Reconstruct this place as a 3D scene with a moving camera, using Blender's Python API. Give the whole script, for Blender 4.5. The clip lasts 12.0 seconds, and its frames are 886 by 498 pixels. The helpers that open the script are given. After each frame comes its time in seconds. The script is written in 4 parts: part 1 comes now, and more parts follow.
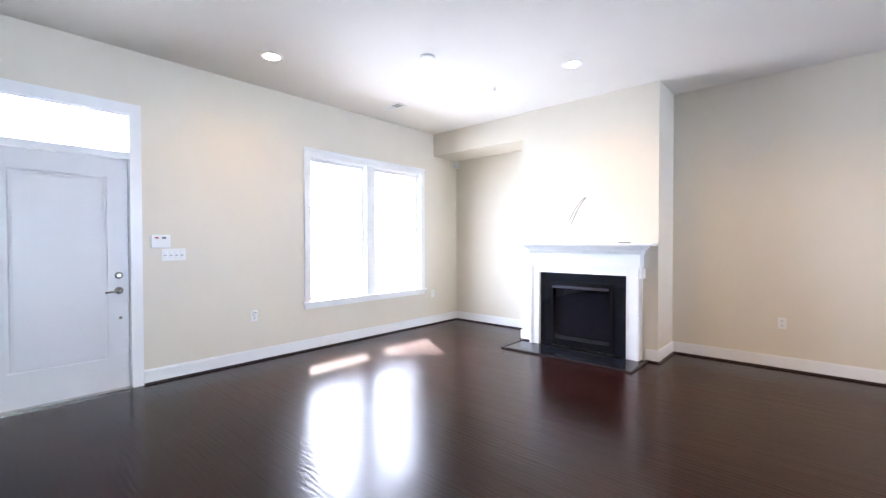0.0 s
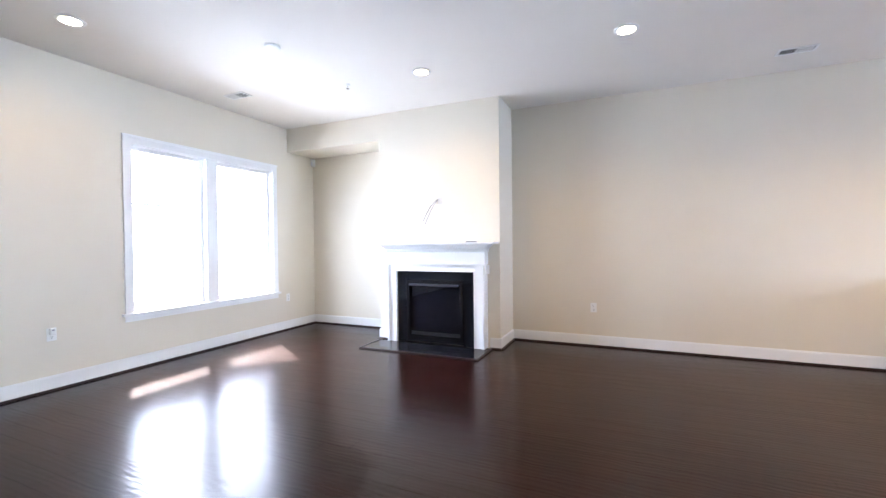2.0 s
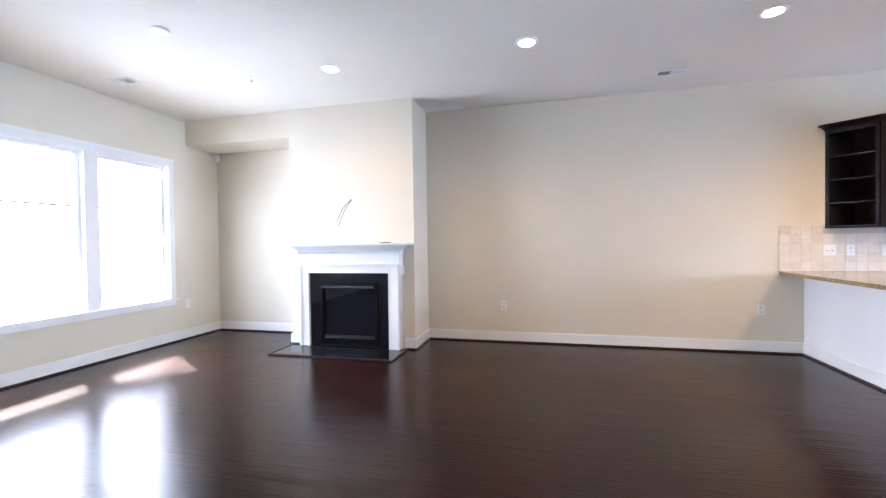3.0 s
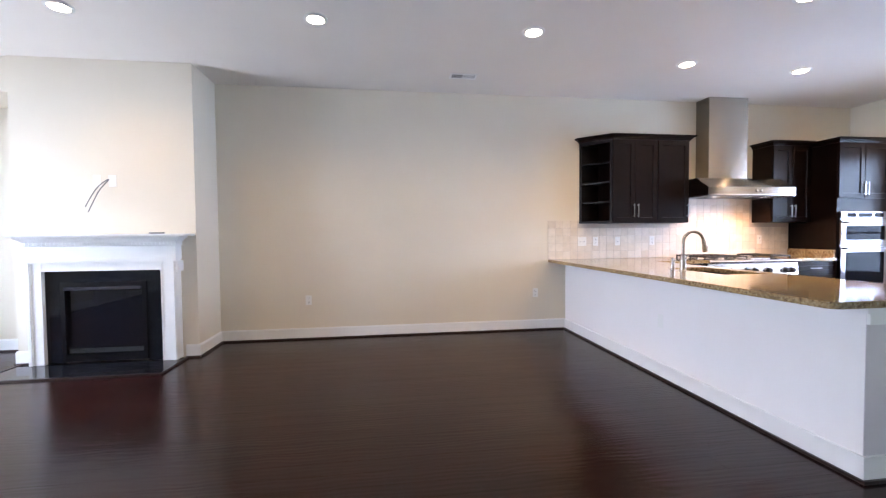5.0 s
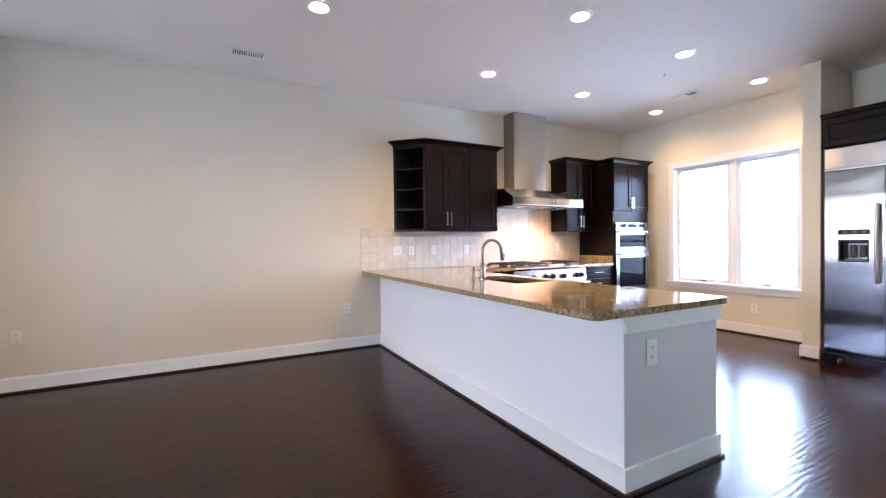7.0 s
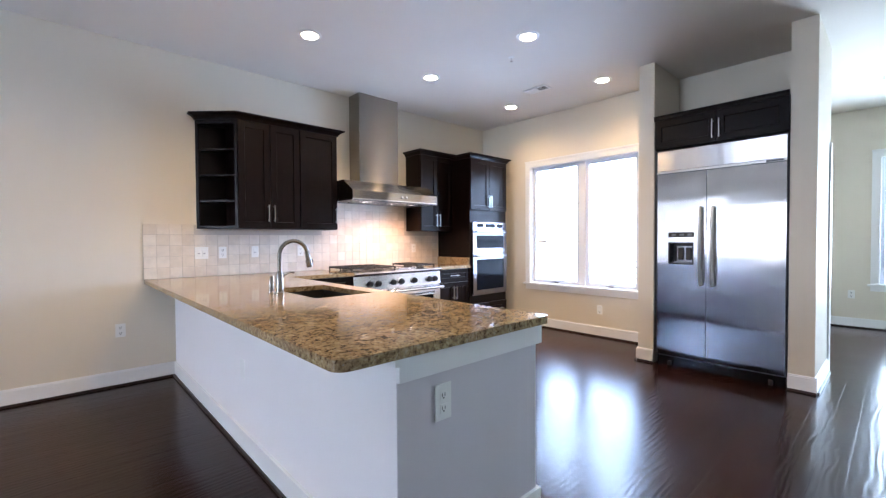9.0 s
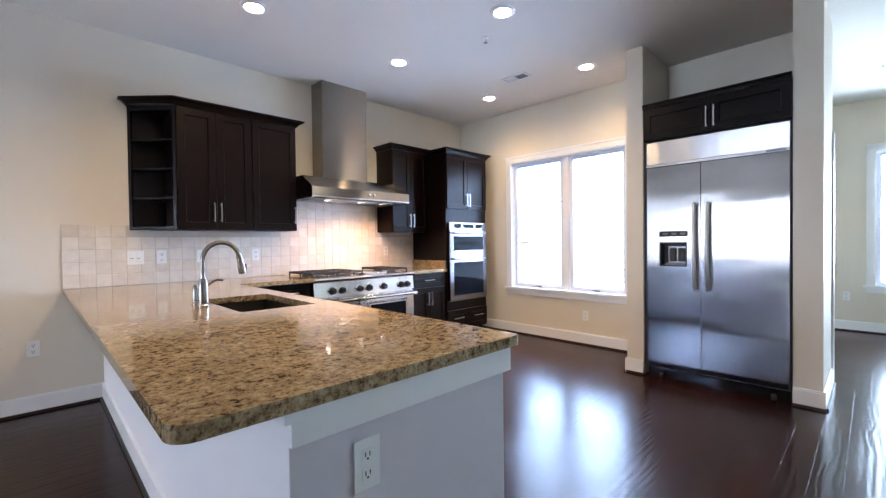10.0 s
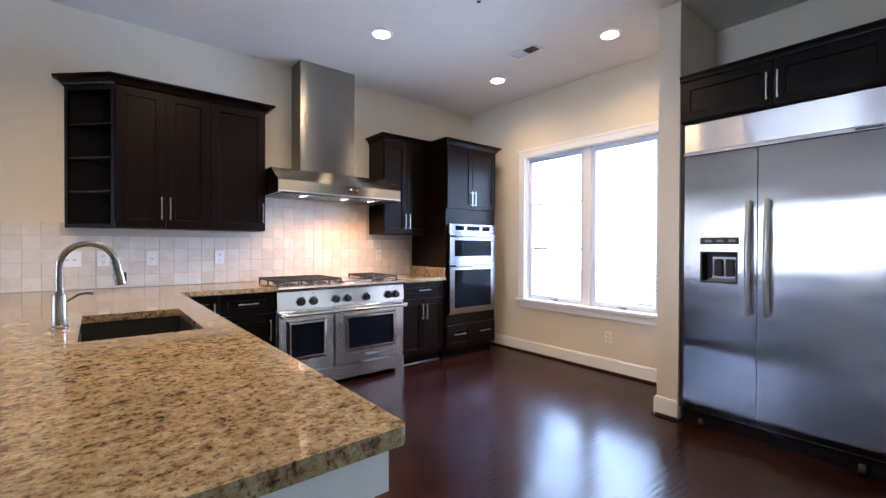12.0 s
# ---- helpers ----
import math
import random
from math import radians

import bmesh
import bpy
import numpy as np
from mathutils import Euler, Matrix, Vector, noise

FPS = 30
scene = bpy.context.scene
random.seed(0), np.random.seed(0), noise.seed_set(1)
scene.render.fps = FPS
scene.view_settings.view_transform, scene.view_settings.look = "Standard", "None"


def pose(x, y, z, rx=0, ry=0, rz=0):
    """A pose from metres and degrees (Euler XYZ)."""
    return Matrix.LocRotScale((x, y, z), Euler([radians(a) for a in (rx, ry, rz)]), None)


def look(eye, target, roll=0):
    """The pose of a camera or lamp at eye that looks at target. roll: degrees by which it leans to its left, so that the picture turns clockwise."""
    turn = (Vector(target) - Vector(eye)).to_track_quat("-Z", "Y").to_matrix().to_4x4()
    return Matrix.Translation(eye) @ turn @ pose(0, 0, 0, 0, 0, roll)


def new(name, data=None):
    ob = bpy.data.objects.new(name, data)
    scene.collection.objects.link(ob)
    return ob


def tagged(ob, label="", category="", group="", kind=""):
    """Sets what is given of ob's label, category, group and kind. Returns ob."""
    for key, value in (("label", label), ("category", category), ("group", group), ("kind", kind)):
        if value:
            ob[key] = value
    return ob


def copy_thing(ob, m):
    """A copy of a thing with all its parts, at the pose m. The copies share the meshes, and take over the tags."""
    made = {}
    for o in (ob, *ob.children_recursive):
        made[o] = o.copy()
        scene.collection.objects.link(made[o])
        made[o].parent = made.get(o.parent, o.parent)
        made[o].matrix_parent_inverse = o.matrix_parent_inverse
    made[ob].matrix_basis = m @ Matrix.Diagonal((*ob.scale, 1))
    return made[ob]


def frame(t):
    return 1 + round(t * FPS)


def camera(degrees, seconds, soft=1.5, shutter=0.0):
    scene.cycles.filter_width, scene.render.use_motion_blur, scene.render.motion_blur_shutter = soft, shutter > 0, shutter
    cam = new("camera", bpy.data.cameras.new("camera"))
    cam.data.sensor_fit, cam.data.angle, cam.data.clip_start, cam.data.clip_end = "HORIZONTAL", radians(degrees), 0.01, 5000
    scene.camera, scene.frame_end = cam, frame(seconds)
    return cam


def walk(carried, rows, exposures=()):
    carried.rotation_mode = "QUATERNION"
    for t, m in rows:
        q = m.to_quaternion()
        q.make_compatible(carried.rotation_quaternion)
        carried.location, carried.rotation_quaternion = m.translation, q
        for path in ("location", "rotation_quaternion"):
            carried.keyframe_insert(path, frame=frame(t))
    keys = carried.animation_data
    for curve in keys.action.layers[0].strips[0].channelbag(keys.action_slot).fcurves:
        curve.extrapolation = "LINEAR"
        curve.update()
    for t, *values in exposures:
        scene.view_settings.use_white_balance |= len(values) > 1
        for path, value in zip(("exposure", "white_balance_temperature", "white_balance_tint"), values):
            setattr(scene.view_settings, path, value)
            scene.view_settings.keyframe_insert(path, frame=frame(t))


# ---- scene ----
cam = camera(93.0, 12.0, 1.3)
EXPOSURES = [(0.0, 3.08, 6420, 19), (2.5, 3.0, 6300, 18), (5.0, 2.76, 6400, 19), (6.5, 2.76, 6350, 19), (7.5, 2.65, 6250, 19), (9.5, 2.5, 6050, 16), (12.0, 2.3, 6050, 17)]
PATH = [
    (0, (1.743, 0.698, 1.296), (0.41, 2.189, 1.265), -0.1),
    (0.5, (1.733, 0.691, 1.273), (0.524, 2.284, 1.254), 0.3),
    (1, (1.759, 0.717, 1.279), (0.671, 2.395, 1.257), -0.1),
    (1.5, (1.822, 0.731, 1.281), (0.859, 2.483, 1.253), -0.5),
    (2, (1.878, 0.739, 1.284), (1.066, 2.567, 1.253), -0.6),
    (2.5, (1.917, 0.738, 1.283), (1.28, 2.633, 1.251), -0.3),
    (3, (2.015, 0.772, 1.289), (1.534, 2.713, 1.255), -0.8),
    (3.2, (2.03, 0.765, 1.283), (1.634, 2.725, 1.246), -0.8),
    (4.8, (2.325, 0.904, 1.255), (2.532, 2.892, 1.188), -0.5),
    (5, (2.392, 0.931, 1.25), (2.666, 2.911, 1.181), -0.5),
    (5.5, (2.506, 1.01, 1.26), (2.957, 2.957, 1.193), -0.8),
    (6, (2.663, 1.107, 1.255), (3.268, 3.013, 1.201), -1.5),
    (6.5, (2.841, 1.203, 1.262), (3.615, 3.046, 1.226), -1.2),
    (7, (3.013, 1.3, 1.245), (3.953, 3.065, 1.211), -0.7),
    (7.5, (3.259, 1.39, 1.244), (4.345, 3.069, 1.193), -0.2),
    (7.7, (3.323, 1.402, 1.252), (4.463, 3.044, 1.199), -0.3),
    (9.3, (4.062, 1.638, 1.257), (5.447, 3.079, 1.222), -0.2),
    (9.5, (4.143, 1.685, 1.249), (5.544, 3.112, 1.219), -0.2),
    (10, (4.334, 1.771, 1.24), (5.731, 3.201, 1.209), -0.7),
    (10.5, (4.539, 1.848, 1.242), (5.912, 3.301, 1.19), -1.0),
    (11, (4.742, 1.927, 1.241), (6.099, 3.395, 1.183), -0.2),
    (11.5, (4.927, 1.973, 1.248), (6.243, 3.478, 1.213), 0.1),
    (12, (5.107, 1.991, 1.251), (6.379, 3.534, 1.236), 0.2),
]
walk(cam, [(t, look(eye, target, roll)) for t, eye, target, roll in PATH], EXPOSURES)


# ---- world, sun and large lights ----
def daylight(x, y, z, w, h, inward, power, colour, spread=172, fall=0.16):
    """Skylight and ground light entering at a window, a little downwards."""
    data = bpy.data.lights.new("daylight", "AREA")
    data.shape, data.size, data.size_y, data.energy, data.color = "RECTANGLE", w, h, power, colour
    data.spread = radians(spread)
    ob = new("daylight", data)
    ob.matrix_world = look((x, y, z), (x + inward, y, z - fall))
    return ob


world = bpy.data.worlds.new("sky")
scene.world = world
world.use_nodes = True
wn = world.node_tree
sky = wn.nodes.new("ShaderNodeTexSky")
sky.sky_type, sky.sun_disc, sky.sun_elevation, sky.sun_rotation = "NISHITA", False, radians(40.4), radians(-58)
wn.links.new(sky.outputs[0], wn.nodes["Background"].inputs[0])
wn.nodes["Background"].inputs[1].default_value = 0.12
sun = new("sun", bpy.data.lights.new("sun", "SUN"))
sun.data.energy, sun.data.angle, sun.data.color = 5.0, radians(0.6), (1.0, 0.95, 0.87)
sun.matrix_world = look((-10, 6.2, 10.0), (0, 0, 0))

H = 3.012          # ceiling height
DAY = (0.66, 0.81, 1.0)
daylight(-3.20, 3.83, 1.46, 0.88, 1.86, 1, 12.4, DAY, 150, 0.42)
daylight(-3.20, 4.86, 1.46, 0.94, 1.86, 1, 10.6, DAY, 150, 0.42)
daylight(-3.14, 1.17, 2.26, 0.94, 0.36, 1, 2.6, DAY)
daylight(9.60, 4.45, 1.47, 1.90, 1.86, -1, 29, (0.50, 0.70, 1.0), 132, 0.40)
daylight(12.46, 0.75, 1.46, 2.0, 1.86, -1, 42, (0.66, 0.86, 1.0), 165, 0.24)
CANS = [(-0.04, 4.56), (1.86, 4.52), (3.705, 4.52), (5.55, 5.0), (6.935, 5.02), (8.395, 5.08), (5.557, 3.73), (6.96, 3.77), (8.395, 3.815), (-2.02, 2.55)]
WARM = (1.0, 0.70, 0.37)
for cx, cy in CANS:
    lamp = new("can_lamp", bpy.data.lights.new("can_lamp", "SPOT"))
    lamp.data.energy, lamp.data.color, lamp.data.spot_size, lamp.data.spot_blend, lamp.data.shadow_soft_size = 15.0 if cx > 8 else 22.0 if cx > 5 else 12.5, WARM, radians(155), 1.0, 0.07
    lamp.location = (cx, cy, H - 0.03)
    if cx < -1.5:
        lamp.data.energy = 6
for hx, glow in ((6.55, 2.6), (6.95, 4.3), (7.25, 4.6)):
    lamp = new("hood_lamp", bpy.data.lights.new("hood_lamp", "SPOT"))
    lamp.data.energy, lamp.data.color, lamp.data.spot_size, lamp.data.spot_blend, lamp.data.shadow_soft_size = glow, (1.0, 0.56, 0.28), radians(160), 1.0, 0.11
    lamp.location = (hx, 5.84, 1.64)


# ---- materials ----
def material(name, colour, rough=0.5, metal=0.0, **extra):
    m = bpy.data.materials.new(name)
    m.use_nodes = True
    b = m.node_tree.nodes["Principled BSDF"]
    b.inputs["Base Color"].default_value = (*colour, 1)
    b.inputs["Roughness"].default_value = rough
    b.inputs["Metallic"].default_value = metal
    for key, value in extra.items():
        b.inputs[key.replace("_", " ")].default_value = value
    return m


def node(m, kind, **values):
    n = m.node_tree.nodes.new(kind)
    for key, value in values.items():
        n.inputs[key].default_value = value
    return n


def link(m, a, b):
    m.node_tree.links.new(a, b)


def coords(m, scale=(1, 1, 1)):
    tc = m.node_tree.nodes.new("ShaderNodeNewGeometry")
    mp = m.node_tree.nodes.new("ShaderNodeMapping")
    mp.inputs["Scale"].default_value = scale
    link(m, tc.outputs["Position"], mp.inputs["Vector"])
    return mp.outputs["Vector"]


def noise_tex(m, vec, scale, detail=4.0, rough=0.55):
    n = node(m, "ShaderNodeTexNoise", Scale=scale, Detail=detail, Roughness=rough)
    link(m, vec, n.inputs["Vector"])
    return n.outputs["Fac"]


def ramp(m, fac, stops):
    r = m.node_tree.nodes.new("ShaderNodeValToRGB")
    while len(r.color_ramp.elements) < len(stops):
        r.color_ramp.elements.new(0.5)
    for e, (p, c) in zip(r.color_ramp.elements, stops):
        e.position, e.color = p, (*c, 1)
    link(m, fac, r.inputs["Fac"])
    return r.outputs["Color"]


def bump(m, height, strength, distance=0.002):
    b = node(m, "ShaderNodeBump", Strength=strength, Distance=distance)
    link(m, height, b.inputs["Height"])
    link(m, b.outputs["Normal"], m.node_tree.nodes["Principled BSDF"].inputs["Normal"])
    return b


def mix(m, a, b, fac, blend="MIX"):
    n = m.node_tree.nodes.new("ShaderNodeMix")
    n.data_type, n.blend_type = "RGBA", blend
    for value, i in ((fac, 0), (a, 6), (b, 7)):
        if hasattr(value, "is_linked"):
            link(m, value, n.inputs[i])
        else:
            n.inputs[i].default_value = value
    return n.outputs[2]


def painted(name, colour, rough, grain=260, strength=0.12):
    m = material(name, colour, rough)
    b = m.node_tree.nodes["Principled BSDF"]
    v = coords(m)
    big = noise_tex(m, v, 0.9, 3)
    c2 = tuple(c * 0.955 for c in colour)
    link(m, ramp(m, big, [(0.3, colour), (0.7, c2)]), b.inputs["Base Color"])
    bump(m, noise_tex(m, v, grain, 2), strength, 0.001)
    return m


WALL = painted("wall_paint", (0.72, 0.66, 0.555), 0.55)
CEIL = painted("ceiling_paint", (0.775, 0.735, 0.675), 0.8)
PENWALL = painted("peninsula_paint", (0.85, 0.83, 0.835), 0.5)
# peninsula paint darkened in its colour, for the end face turned from the light
ENDWALL_SHADED = painted("end_panel_shade_paint", (0.64, 0.605, 0.64), 0.5)
TRIM = painted("trim_paint", (0.82, 0.82, 0.82), 0.3, 90, 0.05)
DOORP = painted("door_paint", (0.68, 0.67, 0.68), 0.35, 90, 0.05)
PLASTIC = material("white_plastic", (0.80, 0.80, 0.78), 0.35)
GREY = material("grey_plastic", (0.16, 0.17, 0.18), 0.4)
SLOT = material("dark_slot", (0.03, 0.03, 0.03), 0.6)
BLACK = material("black_enamel", (0.006, 0.006, 0.008), 0.22, 0, IOR=1.38)
IRON = painted("cast_iron", (0.02, 0.02, 0.02), 0.6, 300, 0.4)
KNOB = material("black_knob", (0.006, 0.006, 0.007), 0.3)
OVGLASS = material("oven_glass", (0.005, 0.006, 0.008), 0.04, 0, IOR=1.36, Specular_IOR_Level=0.08)
FIREGLASS = material("firebox_glass", (0.006, 0.006, 0.010), 0.03, 0, IOR=1.5)
NICKEL = material("brushed_nickel", (0.37, 0.35, 0.32), 0.26, 1.0)
PULL = material("satin_nickel", (0.55, 0.54, 0.52), 0.3, 1.0)
HANDLE = material("satin_steel_tube", (0.62, 0.61, 0.60), 0.3, 1.0)
ENAMEL = material("grey_enamel", (0.035, 0.035, 0.045), 0.25)
LABELGREY = material("pale_grey_print", (0.42, 0.42, 0.43), 0.5)
DISPLAYRED = material("dull_red_print", (0.55, 0.12, 0.06), 0.5)
CHROME = material("bright_chrome", (0.75, 0.75, 0.76), 0.15, 1.0)
# white vinyl with the blue cast of daylight mixed into its colour
VINYL = material("daylight_tinted_vinyl", (0.70, 0.73, 0.80), 0.35)
# bars and rails against bright sky: their backlit shade is put into this grey
MUNTIN = material("backlit_grey_bar", (0.26, 0.28, 0.31), 0.4)
SINK = material("dark_sink", (0.02, 0.019, 0.018), 0.45)
SHOE = material("dark_shoe_wood", (0.022, 0.012, 0.010), 0.35)
GLOW = bpy.data.materials.new("lamp_glow")
GLOW.use_nodes = True
GLOW.node_tree.nodes["Principled BSDF"].inputs["Emission Color"].default_value = (1.0, 0.86, 0.66, 1)
GLOW.node_tree.nodes["Principled BSDF"].inputs["Emission Strength"].default_value = 5.0
GLASS = material("window_glass", (1, 1, 1), 0.0, 0.0, Transmission_Weight=1.0, IOR=1.1)


def wood_floor():
    m = material("dark_handscraped_wood", (0.03, 0.012, 0.008), 0.22, 0, IOR=1.31)
    b = m.node_tree.nodes["Principled BSDF"]
    info = m.node_tree.nodes.new("ShaderNodeObjectInfo")
    geo = m.node_tree.nodes.new("ShaderNodeNewGeometry")
    rnd = node(m, "ShaderNodeMath")
    link(m, info.outputs["Random"], rnd.inputs[0])
    link(m, geo.outputs["Random Per Island"], rnd.inputs[1])
    v = coords(m, (1.2, 14, 1))
    grain = noise_tex(m, v, 3.0, 6, 0.6)
    base = ramp(m, grain, [(0.3, (0.0080, 0.0020, 0.0017)), (0.7, (0.024, 0.0062, 0.0047))])
    fr = node(m, "ShaderNodeMath")
    fr.operation = "FRACT"
    link(m, rnd.outputs[0], fr.inputs[0])
    tone = ramp(m, fr.outputs[0], [(0.0, (0.76, 0.74, 0.74)), (0.6, (1.0, 1.0, 1.0)), (1.0, (1.3, 1.2, 1.12))])
    stained = mix(m, base, tone, 1.0, "MULTIPLY")
    dust = ramp(m, noise_tex(m, coords(m, (1.0, 2.0, 1)), 2.3, 5, 0.62), [(0.54, (0, 0, 0)), (0.76, (0.16, 0.16, 0.16))])
    scuff = ramp(m, noise_tex(m, coords(m, (2.2, 7.0, 1)), 2.6, 3, 0.5), [(0.775, (0, 0, 0)), (0.80, (0.22, 0.22, 0.22))])
    dusty = mix(m, stained, (0.085, 0.042, 0.032, 1), dust)
    link(m, mix(m, dusty, (0.28, 0.24, 0.21, 1), scuff), b.inputs["Base Color"])
    wave = node(m, "ShaderNodeTexWave", Scale=8.5, Distortion=9.0, Detail=3.0)
    wave.bands_direction = "Y"
    wave.inputs["Detail Scale"].default_value = 0.9
    link(m, coords(m, (0.32, 1, 1)), wave.inputs["Vector"])
    swell = noise_tex(m, coords(m, (1.6, 9, 1)), 1.0, 2, 0.5)
    fine = noise_tex(m, coords(m, (6, 90, 1)), 3.0, 3, 0.6)
    patches = ramp(m, noise_tex(m, coords(m, (0.7, 3.0, 1)), 1.1, 2, 0.5), [(0.38, (0.45, 0.45, 0.45)), (0.62, (1, 1, 1))])
    rise = mix(m, (0.5, 0.5, 0.5, 1), wave.outputs["Color"], patches)
    for layer, weight in ((swell, 4.5), (fine, 0.16)):
        add = node(m, "ShaderNodeMath")
        add.operation = "MULTIPLY_ADD"
        link(m, layer, add.inputs[0])
        add.inputs[1].default_value = weight
        link(m, rise, add.inputs[2])
        rise = add.outputs[0]
    bump(m, rise, 1.0, 0.00032)
    rr = ramp(m, noise_tex(m, coords(m), 1.3, 4), [(0.3, (0.18, 0.18, 0.18)), (0.75, (0.27, 0.27, 0.27))])
    link(m, rr, b.inputs["Roughness"])
    return m


FLOORW = wood_floor()


def cabinet_wood():
    m = material("espresso_cabinet_wood", (0.02, 0.01, 0.008), 0.3, 0, IOR=1.42, Specular_IOR_Level=0.2)
    b = m.node_tree.nodes["Principled BSDF"]
    g = noise_tex(m, coords(m, (30, 30, 2)), 2.0, 5, 0.6)
    link(m, ramp(m, g, [(0.3, (0.0028, 0.0013, 0.0011)), (0.75, (0.0075, 0.0030, 0.0022))]), b.inputs["Base Color"])
    bump(m, g, 0.08, 0.001)
    return m


CAB = cabinet_wood()


def granite():
    m = material("speckled_tan_granite", (0.4, 0.3, 0.2), 0.07, 0, IOR=1.5)
    b = m.node_tree.nodes["Principled BSDF"]
    v = coords(m, (1, 1.2, 1))
    body = ramp(m, noise_tex(m, v, 42, 6, 0.72), [(0.30, (0.060, 0.038, 0.025)), (0.39, (0.165, 0.108, 0.062)), (0.47, (0.33, 0.237, 0.13)),
                                                  (0.57, (0.41, 0.32, 0.185)), (0.68, (0.50, 0.435, 0.32))])
    dark = ramp(m, noise_tex(m, coords(m, (1.2, 1, 1)), 88, 4, 0.6), [(0.32, (0.26, 0.22, 0.20)), (0.42, (0.80, 0.76, 0.72)), (0.50, (1.0, 1.0, 1.0))])
    blot = ramp(m, noise_tex(m, v, 7.0, 4, 0.6), [(0.35, (0.82, 0.79, 0.75)), (0.65, (1.08, 1.06, 1.02))])
    flecks = ramp(m, noise_tex(m, v, 62, 3, 0.5), [(0.68, (0, 0, 0)), (0.74, (0.7, 0.7, 0.7))])
    speckled = mix(m, mix(m, body, dark, 1.0, "MULTIPLY"), blot, 1.0, "MULTIPLY")
    link(m, mix(m, speckled, (0.30, 0.29, 0.28, 1), flecks), b.inputs["Base Color"])
    return m


GRANITE = granite()


def tile_mat():
    m = material("tumbled_travertine_tile", (0.6, 0.5, 0.42), 0.45)
    b = m.node_tree.nodes["Principled BSDF"]
    info = m.node_tree.nodes.new("ShaderNodeObjectInfo")
    tone = ramp(m, info.outputs["Random"], [(0.0, (0.635, 0.57, 0.485)), (0.5, (0.68, 0.62, 0.54)), (1.0, (0.72, 0.67, 0.60))])
    v = coords(m)
    cloud = ramp(m, noise_tex(m, v, 14, 5, 0.65), [(0.3, (0.90, 0.89, 0.88)), (0.7, (1.06, 1.05, 1.04))])
    link(m, mix(m, tone, cloud, 1.0, "MULTIPLY"), b.inputs["Base Color"])
    bump(m, noise_tex(m, v, 60, 4), 0.35, 0.003)
    return m


TILE = tile_mat()
GROUT = painted("grey_grout", (0.50, 0.46, 0.41), 0.9, 400, 0.3)


def steel(name, grain, rough=0.24, wave=None, colour=(0.58, 0.58, 0.60), fine=0.05):
    m = material(name, colour, rough, 1.0)
    b = m.node_tree.nodes["Principled BSDF"]
    g = noise_tex(m, coords(m, grain), 1.0, 3, 0.7)
    link(m, ramp(m, g, [(0.3, (rough * 0.8,) * 3), (0.7, (rough * 1.2,) * 3)]), b.inputs["Roughness"])
    last = bump(m, g, fine, 0.001)
    if wave:
        w = node(m, "ShaderNodeBump", Strength=1.0, Distance=0.006)
        link(m, noise_tex(m, coords(m, wave), 1.0, 1, 0.4), w.inputs["Height"])
        link(m, w.outputs["Normal"], last.inputs["Normal"])
    return m


STEEL = steel("brushed_steel", (4, 4, 600), 0.2, None, (0.72, 0.73, 0.76), 0.03)


def brushed(name, turn, rough, colour, wave, depth):
    """Steel brushed one way, so that reflections smear across the brush lines."""
    m = material(name, colour, rough, 1.0, Anisotropic=0.98, Anisotropic_Rotation=turn)
    t = m.node_tree.nodes.new("ShaderNodeTangent")
    t.direction_type, t.axis = "RADIAL", "Z"
    link(m, t.outputs["Tangent"], m.node_tree.nodes["Principled BSDF"].inputs["Tangent"])
    bump(m, noise_tex(m, coords(m, wave), 1.0, 1, 0.4), 1.0, depth)
    return m


STEELV = brushed("chimney_steel", 0.25, 0.26, (0.33, 0.31, 0.28), (3, 3, 0.5), 0.003)
FRIDGE = brushed("fridge_steel", 0.0, 0.19, (0.45, 0.44, 0.455), (0.5, 1.6, 3.6), 0.007)
FRIDGEH = brushed("fridge_grille_steel", 0.25, 0.20, (0.56, 0.56, 0.58), (1, 6.0, 0.8), 0.004)
OVSTEEL = material("oven_steel", (0.24, 0.24, 0.27), 0.16, 1.0)


def dark_stone():
    m = material("polished_black_stone", (0.012, 0.013, 0.016), 0.07, 0, IOR=1.42)
    b = m.node_tree.nodes["Principled BSDF"]
    link(m, ramp(m, noise_tex(m, coords(m), 180, 3), [(0.45, (0.005, 0.006, 0.009)), (0.75, (0.02, 0.022, 0.03))]), b.inputs["Base Color"])
    return m


STONE = dark_stone()


# ---- mesh helpers ----
def box(bm, x0, x1, y0, y1, z0, z1, bevel=0.0, segments=1):
    vs = [bm.verts.new((x, y, z)) for x in (x0, x1) for y in (y0, y1) for z in (z0, z1)]
    quads = ((0, 1, 3, 2), (4, 6, 7, 5), (0, 4, 5, 1), (2, 3, 7, 6), (0, 2, 6, 4), (1, 5, 7, 3))
    faces = [bm.faces.new([vs[i] for i in q]) for q in quads]
    if bevel:
        edges = list({e for f in faces for e in f.edges})
        bmesh.ops.bevel(bm, geom=edges, offset=bevel, segments=segments, affect="EDGES", profile=0.5)
    return bm


def boxes(*specs, bevel=0.0):
    bm = bmesh.new()
    for s in specs:
        box(bm, *s, bevel=bevel)
    return bm


